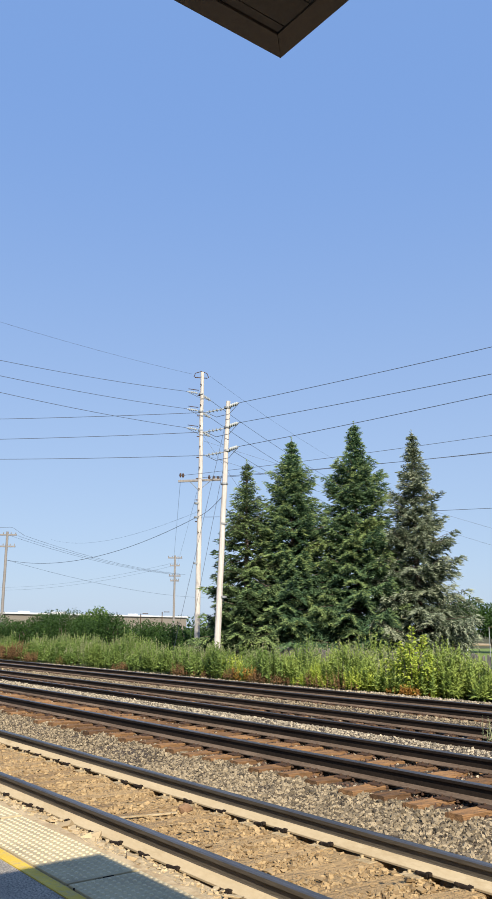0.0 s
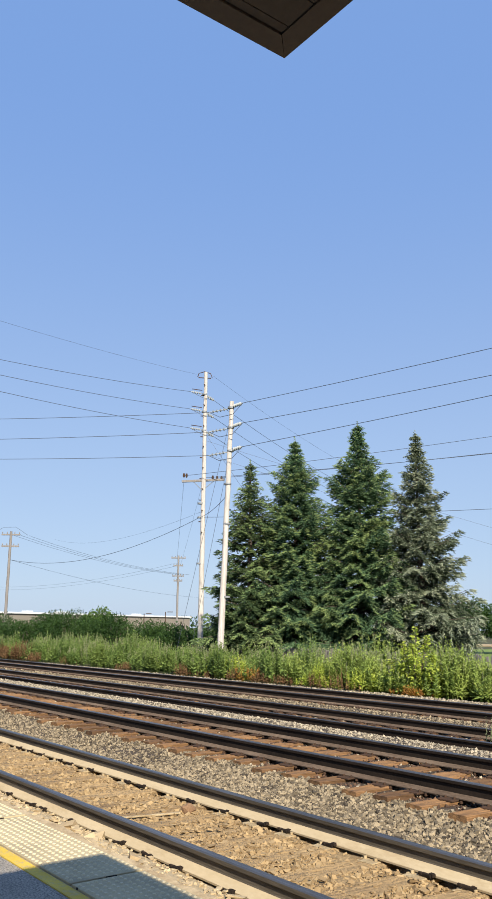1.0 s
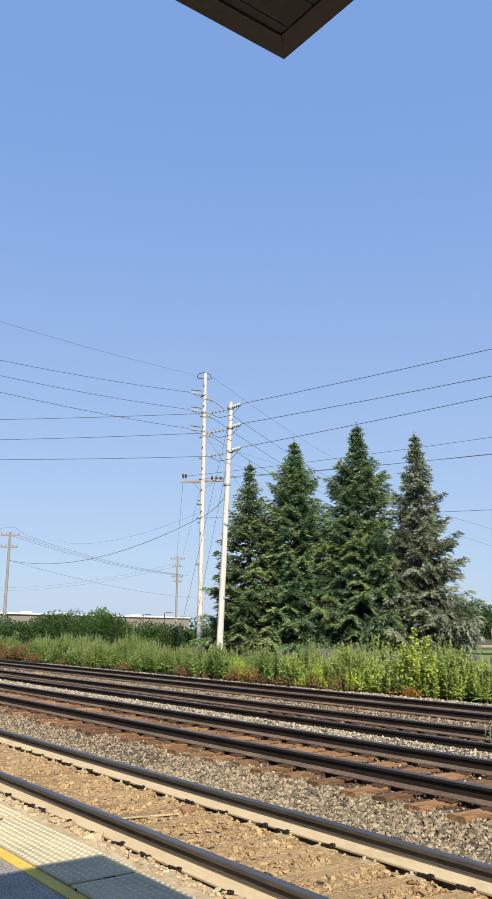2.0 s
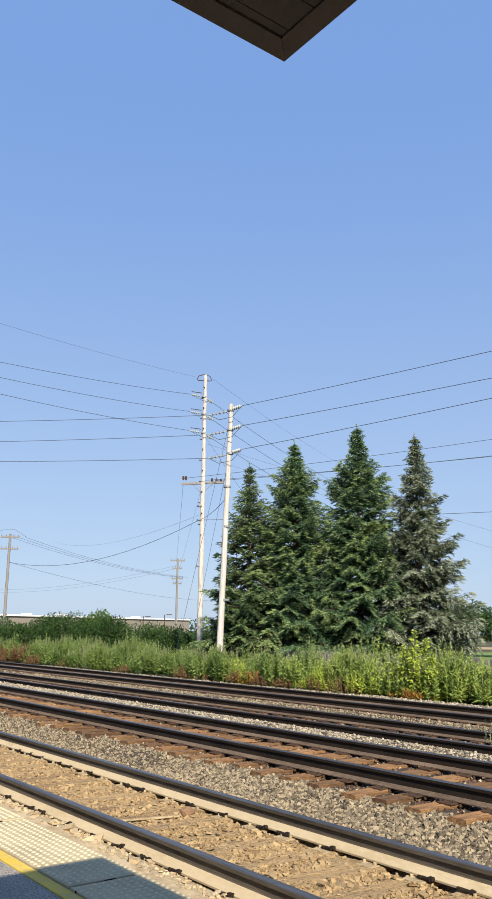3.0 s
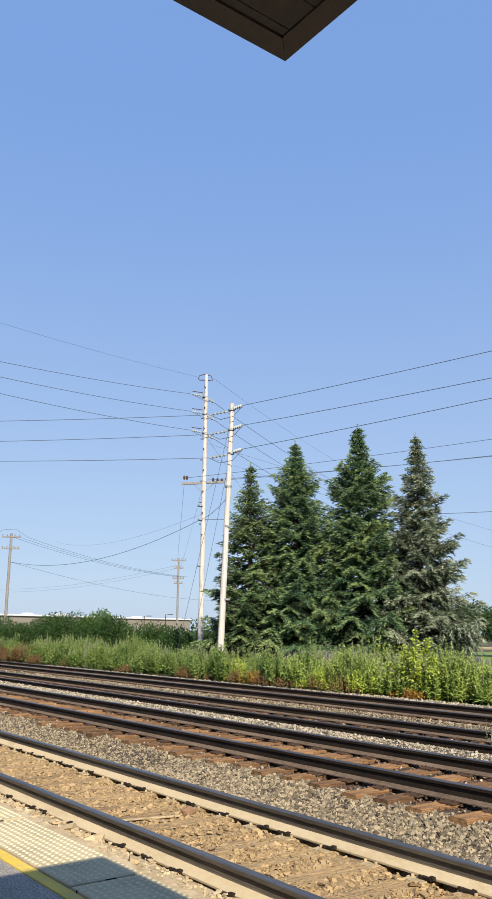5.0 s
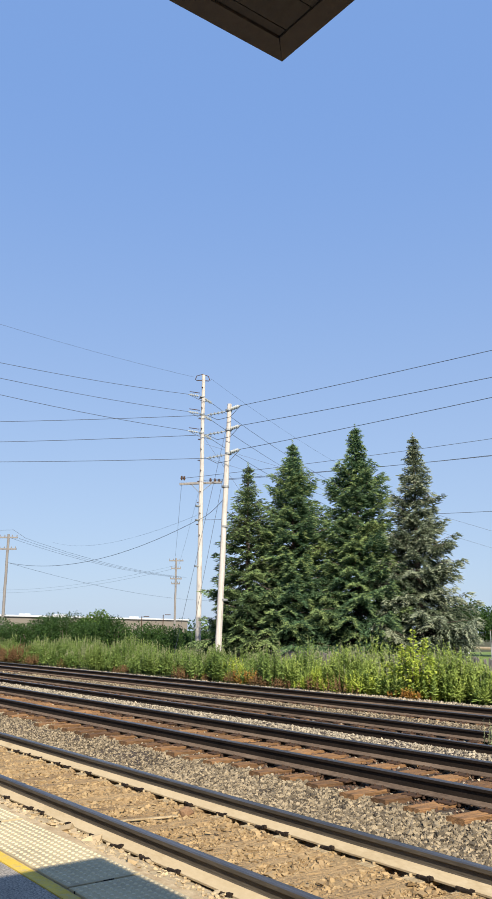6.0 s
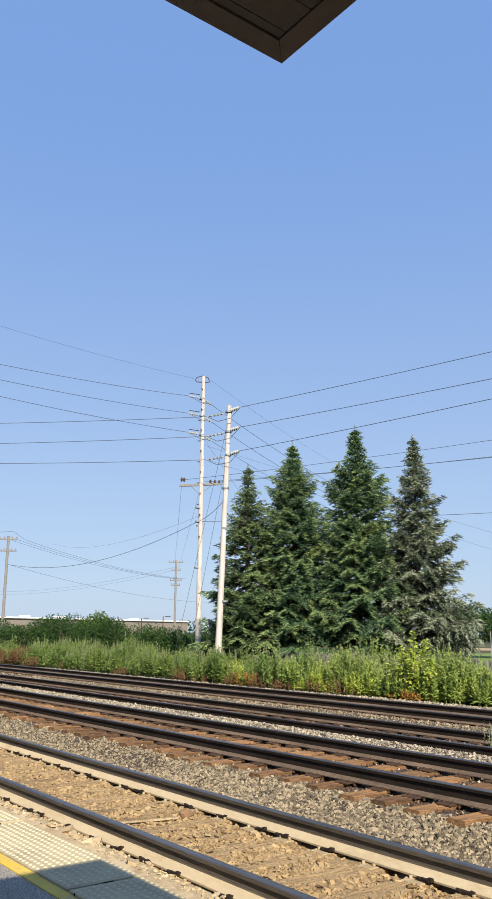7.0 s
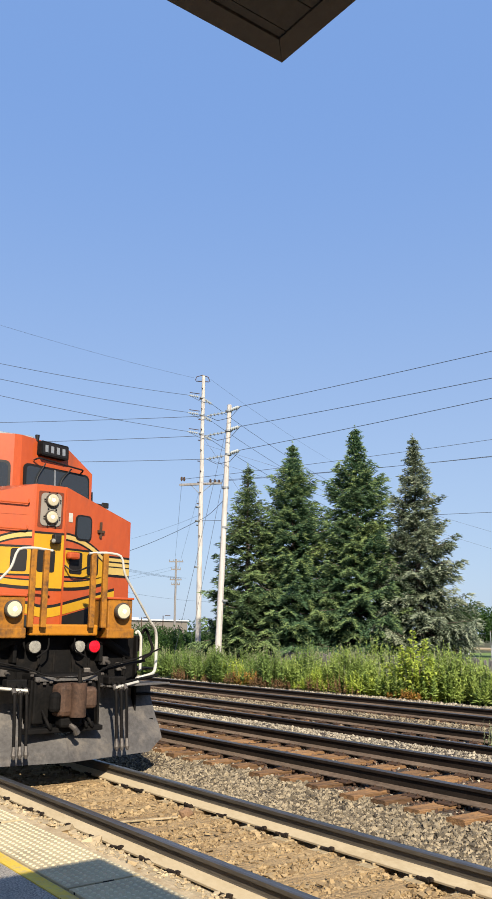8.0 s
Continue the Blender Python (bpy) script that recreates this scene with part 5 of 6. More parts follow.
def build_nose(t):
    S = 1.561
    # solid nose: folded front, sloping top
    g = Form()
    cols = (-S, -0.23, 0.23, S)

    def top(s):
        return 3.69 if abs(s) <= 0.23 else 3.69 - 0.36 * (abs(s) - 0.23) / (S - 0.23)
    front_lo = [nose_skin(s, 1.72) for s in cols]
    front_hi = [nose_skin(s, top(s)) for s in cols]
    back_lo = [Vector((-1.9, p.y, 1.72)) for p in front_lo]
    back_hi = [Vector((-1.9, p.y, z)) for p, z in zip(front_lo, (3.40, 3.90, 3.90, 3.40))]
    f = []
    for i in range(3):
        f += [(i, i + 1, 4 + i + 1, 4 + i), (4 + i, 4 + i + 1, 12 + i + 1, 12 + i), (8 + i, 12 + i, 12 + i + 1, 8 + i + 1), (i, 8 + i, 8 + i + 1, i + 1)]
    f += [(0, 4, 12, 8), (3, 11, 15, 7)]
    g.add(front_lo + front_hi + back_lo + back_hi, f)
    nose = g.make("nose", M_ORANGE, t, label="orange folded-front nose with yellow and black stripes")
    # seams and edge strips
    for s in (-0.235, 0.235):
        lay(nose_skin, "seam", s - 0.012, s + 0.012, 1.76, 3.66, 0.014, M_ORANGE, nose, 1)
    # stripes: an arc above, one below, a field between, a chevron at the foot
    def arc(s):
        return 3.045 - 0.44 * max(0.0, abs(s) - 0.23) ** 2

    def low(s):
        return 2.235 + 0.165 * max(0.0, abs(s) - 0.23) ** 2

    def chev(s):
        return 1.86 + 0.24 * max(0.0, abs(s) - 0.05)
    for sg in (-1, 1):
        a, b = sorted((sg * 0.25, sg * 1.02))
        lay(nose_skin, "black_stripe", a, b, lambda s: arc(s) - 0.115, lambda s: arc(s), 0.003, M_BLACK, nose)
        lay(nose_skin, "yellow_stripe", a, b, lambda s: arc(s) - 0.09, lambda s: arc(s) - 0.03, 0.006, M_CREAM, nose)
        lay(nose_skin, "yellow_field", a, b, lambda s: 2.44, lambda s: min(2.80, arc(s) - 0.115), 0.003, M_GOLD, nose)
        lay(nose_skin, "black_stripe", a, b, 2.415, 2.44, 0.004, M_BLACK, nose, 2)
        lay(nose_skin, "black_stripe", a, b, 2.80, lambda s: min(2.83, arc(s) - 0.1), 0.004, M_BLACK, nose)
        lay(nose_skin, "black_stripe", a, b, lambda s: low(s), lambda s: low(s) + 0.14, 0.003, M_BLACK, nose)
        lay(nose_skin, "yellow_stripe", a, b, lambda s: low(s) + 0.045, lambda s: low(s) + 0.12, 0.006, M_GOLD, nose)
        a, b = sorted((sg * 1.02, sg * 1.555))
        lay(nose_skin, "yellow_field", a, b, 2.49, 2.76, 0.003, M_CREAM, nose, 2)
        for z, h in ((2.755, 0.03), (2.685, 0.02), (2.615, 0.016), (2.475, 0.035)):
            lay(nose_skin, "black_stripe", a, b, z, z + h, 0.006, M_BLACK, nose, 2)
        a, b = sorted((sg * 0.0, sg * 1.25))
        lay(nose_skin, "black_stripe", a, b, lambda s: chev(s), lambda s: chev(s) + 0.165, 0.003, M_BLACK, nose)
        lay(nose_skin, "yellow_stripe", a, b, lambda s: chev(s) + 0.0, lambda s: chev(s) + 0.125, 0.006, M_GOLD, nose)
        a, b = sorted((sg * 0.25, sg * 0.95))
        lay(nose_skin, "black_foot_panel", a, b, 1.745, lambda s: max(1.75, chev(s) - 0.02), 0.004, M_BLACK, nose, 6)
    lay(nose_skin, "yellow_field", -0.222, 0.222, 2.26, 3.0, 0.004, M_GOLD, nose, 2)
    lay(nose_skin, "black_stripe", -0.222, 0.222, 3.0, 3.03, 0.005, M_BLACK, nose, 2)
    lay(nose_skin, "black_stripe", -0.222, 0.222, 2.225, 2.26, 0.005, M_BLACK, nose, 2)
    # railway emblem as plain dark blocks
    for s0, s1 in ((-0.94, -0.66), (-0.52, -0.30), (-0.16, 0.10), (0.34, 0.58), (0.68, 0.90)):
        rounded(nose_skin, "emblem_block", s0, s1, 2.475, 2.785, 0.035, 0.008, M_BLACK, nose)
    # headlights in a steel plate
    # flat plate whose dark orange stands in for the shade of a recess
    rounded(nose_skin, "headlight_recess", -0.185, 0.185, 3.09, 3.60, 0.02, 0.006, M_RECESS_SHADE, nose, label="dark orange plate round the headlights, coloured like a shaded recess")
    hp = rounded(nose_skin, "headlight_plate", -0.155, 0.15, 3.115, 3.575, 0.06, 0.02, M_TAN, nose)
    for z in (3.475, 3.235):
        lamp(hp, (0.05, 0.0, z), 0.083, 0.05, M_LENS)
        for k in range(6):
            a = k * math.pi / 3
            Form().box((0.055, 0.115 * math.cos(a), z + 0.115 * math.sin(a)), (0.02, 0.02, 0.02), ch=0.004).make("bolt", M_GRIME, hp)
    # nose window, placard, grab irons, hinges, cable box
    # black sheet: gasket rim, and the dark inside of the nose behind the glass
    rounded(nose_skin, "window_gasket", 0.42, 0.735, 2.955, 3.325, 0.075, 0.014, M_BLACK, nose)
    rounded(nose_skin, "nose_window", 0.445, 0.71, 2.98, 3.30, 0.06, 0.019, M_PANE, nose)
    rounded(nose_skin, "placard", 0.29, 0.36, 3.20, 3.33, 0.008, 0.006, M_WHITEPAINT, nose)
    lay(nose_skin, "latch", 0.90, 0.93, 3.03, 3.26, 0.03, M_RUST, nose, 1)
    lay(nose_skin, "latch", 0.86, 0.98, 3.10, 3.14, 0.035, M_RUST, nose, 1)
    lay(nose_skin, "door_panel", -1.02, -0.30, 1.80, 3.36, 0.002, M_ORANGE, nose, 2)
    for z in (3.42, 3.06):
        bar(nose, [nose_skin(-0.86, z + 0.08, 0.0), nose_skin(-0.86, z, 0.05), nose_skin(-0.32, z - 0.02, 0.05), nose_skin(-0.32, z + 0.04, 0.0)], 0.011, M_ORANGE, "grab_iron", 6)
    rounded(nose_skin, "inset_panel", -0.86, -0.33, 3.25, 3.40, 0.02, 0.006, M_ORANGE, nose)
    Form().box((0.07, 0.08, 2.93), (0.12, 0.11, 0.13), ch=0.02).make("camera_box", M_BLACK, nose)
    lamp(nose, (0.10, 0.02, 2.90), 0.03, 0.05, M_LENS_DIM, "small_lamp")
    Form().box((0.03, 0.36, 2.72), (0.1, 0.2, 0.1), pose(0, 0, 0, 0, 0, 15), ch=0.03).make("horn_cover", M_ORANGE, nose)
    bar(nose, [(0.03, 0.24, 2.58), (0.10, 0.32, 2.50), (0.06, 0.50, 2.53), (0.0, 0.72, 2.64)], 0.012, M_BLACK, "cable", 6)


def build_cab(t):
    # cab shell: chamfered roof, folded front
    ys = (-1.5, -0.95, -0.06, 0.06, 0.95, 1.5)
    zt = (4.30, 4.66, 4.70, 4.70, 4.66, 4.30)
    g = Form()

    def edge(y, z):
        q = max(0.0, abs(y) - 0.06)
        return Vector((-1.30 - 0.3125 * q - 0.10 * max(0.0, z - 3.7), y, z))
    v = [edge(y, 1.72) for y in ys] + [edge(y, z) for y, z in zip(ys, zt)] + [Vector((-3.75, y, 1.72)) for y in ys] + [Vector((-3.75, y, z)) for y, z in zip(ys, zt)]
    f = []
    for i in range(5):
        f += [(i, i + 1, 7 + i, 6 + i), (6 + i, 7 + i, 19 + i, 18 + i), (12 + i, 18 + i, 19 + i, 13 + i), (i, 12 + i, 13 + i, i + 1)]
    f += [(0, 6, 18, 12), (5, 17, 23, 11)]
    g.add(v, f)
    cab = g.make("cab", M_ORANGE, t, label="orange cab with slanted windscreens")
    for sg in (-1, 1):
        a, b = sorted((sg * 0.11, sg * 1.49))
        # full black sheet: its rim is the gasket, the rest the unlit cab
        rounded(cab_skin, "windscreen_gasket", a, b, 3.52, 4.26, 0.09, 0.012, M_BLACK, cab)
        rounded(cab_skin, "windscreen", a + 0.04, b - 0.04, 3.56, 4.22, 0.07, 0.02, M_PANE, cab, 0.013)
        lay(cab_skin, "windscreen_bar", sg * 0.72 - 0.012, sg * 0.72 + 0.012, 3.70, 4.23, 0.028, M_GALV, cab, 1)
        bar(cab, [cab_skin(sg * 0.5, 4.30, 0.05), cab_skin(sg * 0.34, 4.05, 0.04), cab_skin(sg * 0.30, 3.82, 0.03)], 0.012, M_BLACK, "wiper", 5)
        bar(cab, [cab_skin(sg * 1.05, 4.30, 0.05), cab_skin(sg * 0.84, 4.08, 0.04), cab_skin(sg * 0.80, 3.86, 0.03)], 0.012, M_BLACK, "wiper", 5)
        bar(cab, [cab_skin(sg * 0.30, 4.33, 0.0), cab_skin(sg * 0.32, 4.36, 0.10), cab_skin(sg * 1.28, 4.31, 0.10), cab_skin(sg * 1.30, 4.27, 0.0)], 0.014, M_BLACK, "grab_iron", 6)
        # number boards: dark boxes with plain pale bars
        nb = rounded(cab_skin, "number_board", sg * 0.66 - 0.29, sg * 0.66 + 0.29, 4.425, 4.665, 0.03, 0.09, M_GRIME, cab, -0.05)
        lay(cab_skin, "board_face", sg * 0.66 - 0.26, sg * 0.66 + 0.26, 4.45, 4.64, 0.094, M_BLACK, nb, 1, 0.08)
        for k in range(4):
            c = sg * 0.66 - 0.18 + 0.12 * k
            lay(cab_skin, "plain_bar", c - 0.03, c + 0.03, 4.485, 4.60, 0.098, M_GALV, nb, 1, 0.09)
        # side windows, side door
        for x0, x1 in ((-2.5, -1.95), (-3.3, -2.7)):
            w = Form().box(((x0 + x1) / 2, sg * 1.505, 3.9), (x1 - x0, 0.03, 0.62), ch=0.012)
            w = w.make("side_window", M_BLACK, cab)
            Form().box(((x0 + x1) / 2, sg * 1.515, 3.9), (x1 - x0 - 0.09, 0.03, 0.53), ch=0.01).make("pane", M_PANE, w)
        Form().box((-2.7, sg * 1.53, 4.27), (1.4, 0.10, 0.03), ch=0.01).make("rain_gutter", M_ORANGE, cab)
        # mirror on a stay before the cab corner
        bar(cab, [(-1.62, sg * 1.42, 3.95), (-1.20, sg * 1.22, 3.70), (-1.05, sg * 1.38, 3.66)], 0.014, M_BLACK, "mirror_stay", 5)
        Form().box((-1.05, sg * 1.38, 3.66), (0.03, 0.12, 0.09), ch=0.01).make("mirror", M_BLACK, cab)
    Form().box((-2.7, 0.0, 4.78), (1.3, 1.1, 0.2), ch=0.05).make("air_conditioner", M_GALV, cab)
    Form().tube([(-1.5, 0.35, 4.66), (-1.5, 0.35, 4.76)], [0.03, 0.04], 8).make("antenna", M_BLACK, cab)
    bar(cab, [(-2.2, -0.55, 4.68), (-2.2, -0.6, 4.80), (-2.2, -0.1, 4.80), (-2.2, -0.1, 4.70)], 0.014, M_BLACK, "grab_iron", 6)


def build_front(t):
    # deck, anticlimber, ditch-light boxes
    Form().box((-10.85, 0, 1.66), (19.9, 2.96, 0.12), ch=0.02).make("deck", M_GRIME, t)
    Form().box((0.61, 0, 1.70), (0.10, 0.96, 0.145), ch=0.025).make("front_beam", M_BEAM, t, label="yellow-orange beam across the front, chipped")
    Form().box((0.30, 0, 1.72), (0.60, 1.9, 0.05), ch=0.01).make("walkway", M_GRIME, t)
    for sg in (-1, 1):
        b = Form().box((0.48, sg * 0.765, 1.90), (0.50, 0.37, 0.42), ch=0.015).make("ditch_light_box", M_POST, t)
        Form().box((0.49, sg * 0.765, 1.66), (0.54, 0.41, 0.13), ch=0.015).make("box_base", M_POST, b)
        Form().box((0.50, sg * 0.765, 2.12), (0.50, 0.40, 0.03), ch=0.01).make("box_top", M_ORANGE, b)
        lamp(b, (0.82, sg * 0.76, 1.95), 0.095, 0.12, M_DITCH, "ditch_light", M_RIM)
        # ochre handrail posts
        for y in (0.335, 0.51):
            p = Form().box((0.73, sg * y, 2.22), (0.055, 0.075, 0.98), ch=0.008)
            p.make("rail_post", M_POST, t)
        bar(t, [(0.74, sg * 0.26, 2.70), (0.74, sg * 0.52, 2.725), (0.76, sg * 0.74, 2.70), (0.74, sg * 0.80, 2.45), (0.55, sg * 1.36, 1.80)], 0.017, M_WHITEPAINT, "handrail", label="white bent handrail")
        bar(t, [(0.55, sg * 1.36, 1.80), (0.50, sg * 1.46, 1.72), (0.47, sg * 1.50, 1.60), (0.47, sg * 1.50, 1.22), (0.56, sg * 1.42, 1.12), (0.60, sg * 1.12, 1.06)], 0.022, M_WHITEPAINT, "step_grab_rail", label="white looped grab rail beside the steps")
        bar(t, [(0.40, sg * 1.20, 1.66), (0.42, sg * 1.22, 1.70), (0.45, sg * 1.26, 1.62), (0.45, sg * 1.26, 1.16)], 0.02, M_WHITEPAINT, "step_grab_rail")
        bar(t, [(0.30, sg * 1.36, 1.66), (0.34, sg * 1.4, 1.74), (0.38, sg * 1.5, 1.45), (0.40, sg * 1.46, 1.38), (0.44, sg * 1.26, 1.30)], 0.022, M_GRIME, "step_stay")
        # steps
        w = Form().box((0.02, sg * 1.22, 1.05), (0.80, 0.03, 1.15), ch=0.008).make("step_well", M_GRIME, t)
        for z in (0.50, 0.84, 1.18):
            Form().box((0.08, sg * 1.36, z), (0.75, 0.27, 0.03), ch=0.006).make("step", M_GRIME, w)
        # white-edged plate, air hoses
        lay_pts = [(1.02, sg * 0.60, 0.985), (0.78, sg * 1.05, 1.03)]
        Form().tube(lay_pts, 0.018, 6).make("white_edge", M_WHITEPAINT, t)
        hb = Form().box((0.80, sg * 0.68, 1.06), (0.16, 0.26, 0.10), ch=0.015).make("hose_rack", M_GRIME, t)
        for k in range(3):
            y = sg * (0.60 + 0.075 * k)
            h = bar(hb, [(0.88, y, 1.04), (0.99, y, 0.98), (1.02, y, 0.80), (1.03, y + 0.01, 0.50), (1.04, y + 0.012, 0.32)], 0.02, M_GRIME, "air_hose")
            Form().tube([(1.04, y + 0.012, 0.36), (1.05, y + 0.012, 0.26), (1.07, y + 0.01, 0.22)], [0.022, 0.036, 0.012], 8).make("coupling_head", M_WHEEL, h)
            Form().tube([(0.95, y, 1.0), (1.0, y, 0.95)], 0.03, 8).make("hose_clamp", M_WHEEL, h)
        # uncoupling lever and safety chains
        bar(t, [(0.72, sg * 1.42, 1.46), (0.78, sg * 1.05, 1.34), (0.84, sg * 0.55, 1.24), (0.88, sg * 0.36, 1.16), (0.92, sg * 0.2, 1.13), (0.95, 0.0, 1.12)], 0.011, M_GRIME, "uncoupling_lever")
        bar(t, [(0.66, sg * 1.2, 1.30), (0.74, sg * 0.9, 1.26), (0.78, sg * 0.5, 1.20)], 0.022, M_GRIME, "air_pipe")
        Form().tube([(0.35, sg * 1.12, 1.34), (0.55, sg * 0.62, 1.58)], 0.06, 8).make("brace", M_GRIME, t)
    # pilot wall with lamps
    Form().box((0.32, 0, 1.28), (0.16, 2.36, 0.72), ch=0.02).make("pilot_wall", M_GRIME, t)
    for y, lens in ((-0.34, M_LENS_DIM), (0.28, M_LENS_DIM), (0.50, M_RED)):
        lamp(t, (0.52, y, 1.49), 0.082, 0.12, lens, "pilot_lamp", M_GRIME)
    Form().box((0.42, 0.0, 1.60), (0.06, 0.12, 0.02), ch=0.005).make("bracket", M_GRIME, t)
    # small ironwork on the pilot: pipes, valves, chains, brackets
    rr = random.Random(12)
    for k in range(9):
        y = -1.0 + 0.25 * k
        Form().tube([(0.41, y, 0.98), (0.43, y + rr.uniform(-0.04, 0.04), 1.2), (0.40, y, 1.42)], rr.choice((0.014, 0.02, 0.028)), 6).make("air_pipe", M_GRIME, t)
    for y, z in ((-0.72, 1.18), (-0.3, 1.12), (0.42, 1.16), (0.66, 1.30), (0.9, 1.22), (-0.95, 1.25)):
        g = Form().box((0.50, y, z), (0.12, 0.09, 0.11), pose(0, 0, 0, 0, 0, rr.uniform(-20, 20)), ch=0.015)
        g.tube([(0.52, y, z), (0.62, y + 0.03, z - 0.02)], 0.022, 8)
        g.make("valve", M_WHEEL, t)
    for sg in (-1, 1):
        n = 9
        for k in range(n):
            a = k / (n - 1)
            p = Vector((0.84, sg * (0.14 + 0.34 * a), 1.12 - 0.34 * a * (1 - a) + 0.03 * a))
            Form().box(p, (0.018, 0.045, 0.028), pose(90 * (k % 2), 0, 0), ch=0.006).make("chain_link", M_WHEEL, t)
        Form().box((0.46, sg * 0.60, 1.40), (0.18, 0.05, 0.22), ch=0.01).make("bracket", M_GRIME, t)
        bar(t, [(0.60, sg * 0.18, 1.60), (0.60, sg * 0.18, 1.45), (0.62, sg * 0.34, 1.36)], 0.012, M_GRIME, "cable", 6)
    # snow plow: two wings that meet at an angle, curled forward at the foot
    plow = thing_part(t, "snow_plow", "dusty black steel plow with a coupler opening")
    for sg in (-1, 1):
        g = Form()
        rows = []
        for z, push, half in ((0.98, -0.40, 1.56), (0.80, -0.40, 1.56), (0.56, -0.26, 1.56), (0.40, -0.13, 1.56), (0.27, -0.03, 1.54), (0.12, 0.03, 1.28)):
            inner = 0.0 if z < 0.52 else 0.46
            rows.append([(0.96 + push - 0.20 * y, sg * y, z) for y in (inner + (half - inner) * k / 6 for k in range(7))])
        v = [p for r in rows for p in r]
        n = len(v)
        v += [(p[0] - 0.03, p[1], p[2]) for p in v]
        for i in range(5):
            for k in range(6):
                a = i * 7 + k
                g_f = (a, a + 1, a + 8, a + 7)
                g.f += [g_f, tuple(n + q for q in g_f[::-1])]
        for k in range(6):
            g.f += [(k, n + k, n + k + 1, k + 1), (35 + k, 36 + k, n + 36 + k, n + 35 + k)]
        for i in range(5):
            g.f += [(i * 7, i * 7 + 7, n + i * 7 + 7, n + i * 7), (i * 7 + 6, n + i * 7 + 6, n + i * 7 + 13, i * 7 + 13)]
        g.v, g.mi = v, [0] * len(g.f)
        g.make("plow_wing", M_PLOW, plow)
        Form().box((0.56, sg * 1.04, 0.99), (0.46, 1.08, 0.025), pose(0, 0, 0, 0, 0, sg * 11.3), ch=0.005).make("top_shelf", M_PLOW, plow)
        Form().box((0.76, sg * 0.46, 0.80), (0.10, 0.03, 0.58), ch=0.006).make("opening_frame", M_GRIME, plow)
        Form().tube([(0.84, sg * 0.5, 0.98), (0.60, sg * 1.46, 1.10)], 0.02, 6).make("wing_rod", M_GRIME, plow)
    Form().box((0.86, -0.06, 0.50), (0.18, 1.04, 0.06), ch=0.01).make("opening_sill", M_GRIME, plow)
    Form().box((0.78, 0, 1.10), (0.10, 0.84, 0.06), ch=0.01).make("opening_header", M_PLOW, plow)
    # coupler: shank, head, knuckle, pin, lifter
    c = thing_part(t, "coupler", "rust-brown knuckle coupler")
    Form().box((0.62, 0, 0.84), (0.6, 0.20, 0.22), ch=0.04).make("shank", M_COUPLER, c)
    Form().box((0.98, -0.07, 0.86), (0.24, 0.34, 0.40), pose(0, 0, 0, 0, 0, 8), ch=0.07).make("head", M_COUPLER, c)
    Form().tube([(1.10, 0.03, 0.66), (1.10, 0.03, 1.06)], 0.10, 14).make("knuckle", M_COUPLER, c, True)
    Form().box((1.06, 0.20, 0.88), (0.16, 0.18, 0.26), pose(0, 0, 0, 0, 0, -25), ch=0.05).make("guard_arm", M_COUPLER, c)
    Form().box((1.04, -0.24, 0.84), (0.14, 0.16, 0.24), pose(0, 0, 0, 0, 0, 30), ch=0.05).make("lock_lug", M_GRIME, c)
    Form().tube([(1.12, 0.03, 1.05), (1.10, 0.03, 1.22)], 0.025, 8).make("pin", M_GRIME, c)
    Form().box((0.95, -0.02, 0.60), (0.2, 0.3, 0.14), ch=0.04).make("bottom_casting", M_GRIME, c)
    Form().tube([(0.98, -0.1, 0.62), (1.06, 0.02, 0.52), (1.05, 0.06, 0.46)], [0.03, 0.035, 0.045], 8).make("trainline_valve", M_WHEEL, c)
    for y in (0.18, 0.26, -0.3):
        bar(c, [(0.80, y, 0.72), (0.95, y, 0.60), (0.98, y + 0.04, 0.52), (0.88, y + 0.08, 0.56)], 0.022, M_GRIME, "short_hose")
    Form().box((0.55, 0, 0.86), (0.5, 0.86, 0.6), ch=0.03).make("draft_box", M_GRIME, c)


def thing_part(t, name, label):
    """A part that holds pieces of its own."""
    ob = Form().box((0.50, 0, 0.95), (0.2, 0.7, 0.1), ch=0.02).make(name, M_GRIME, t, label=label)
    return ob


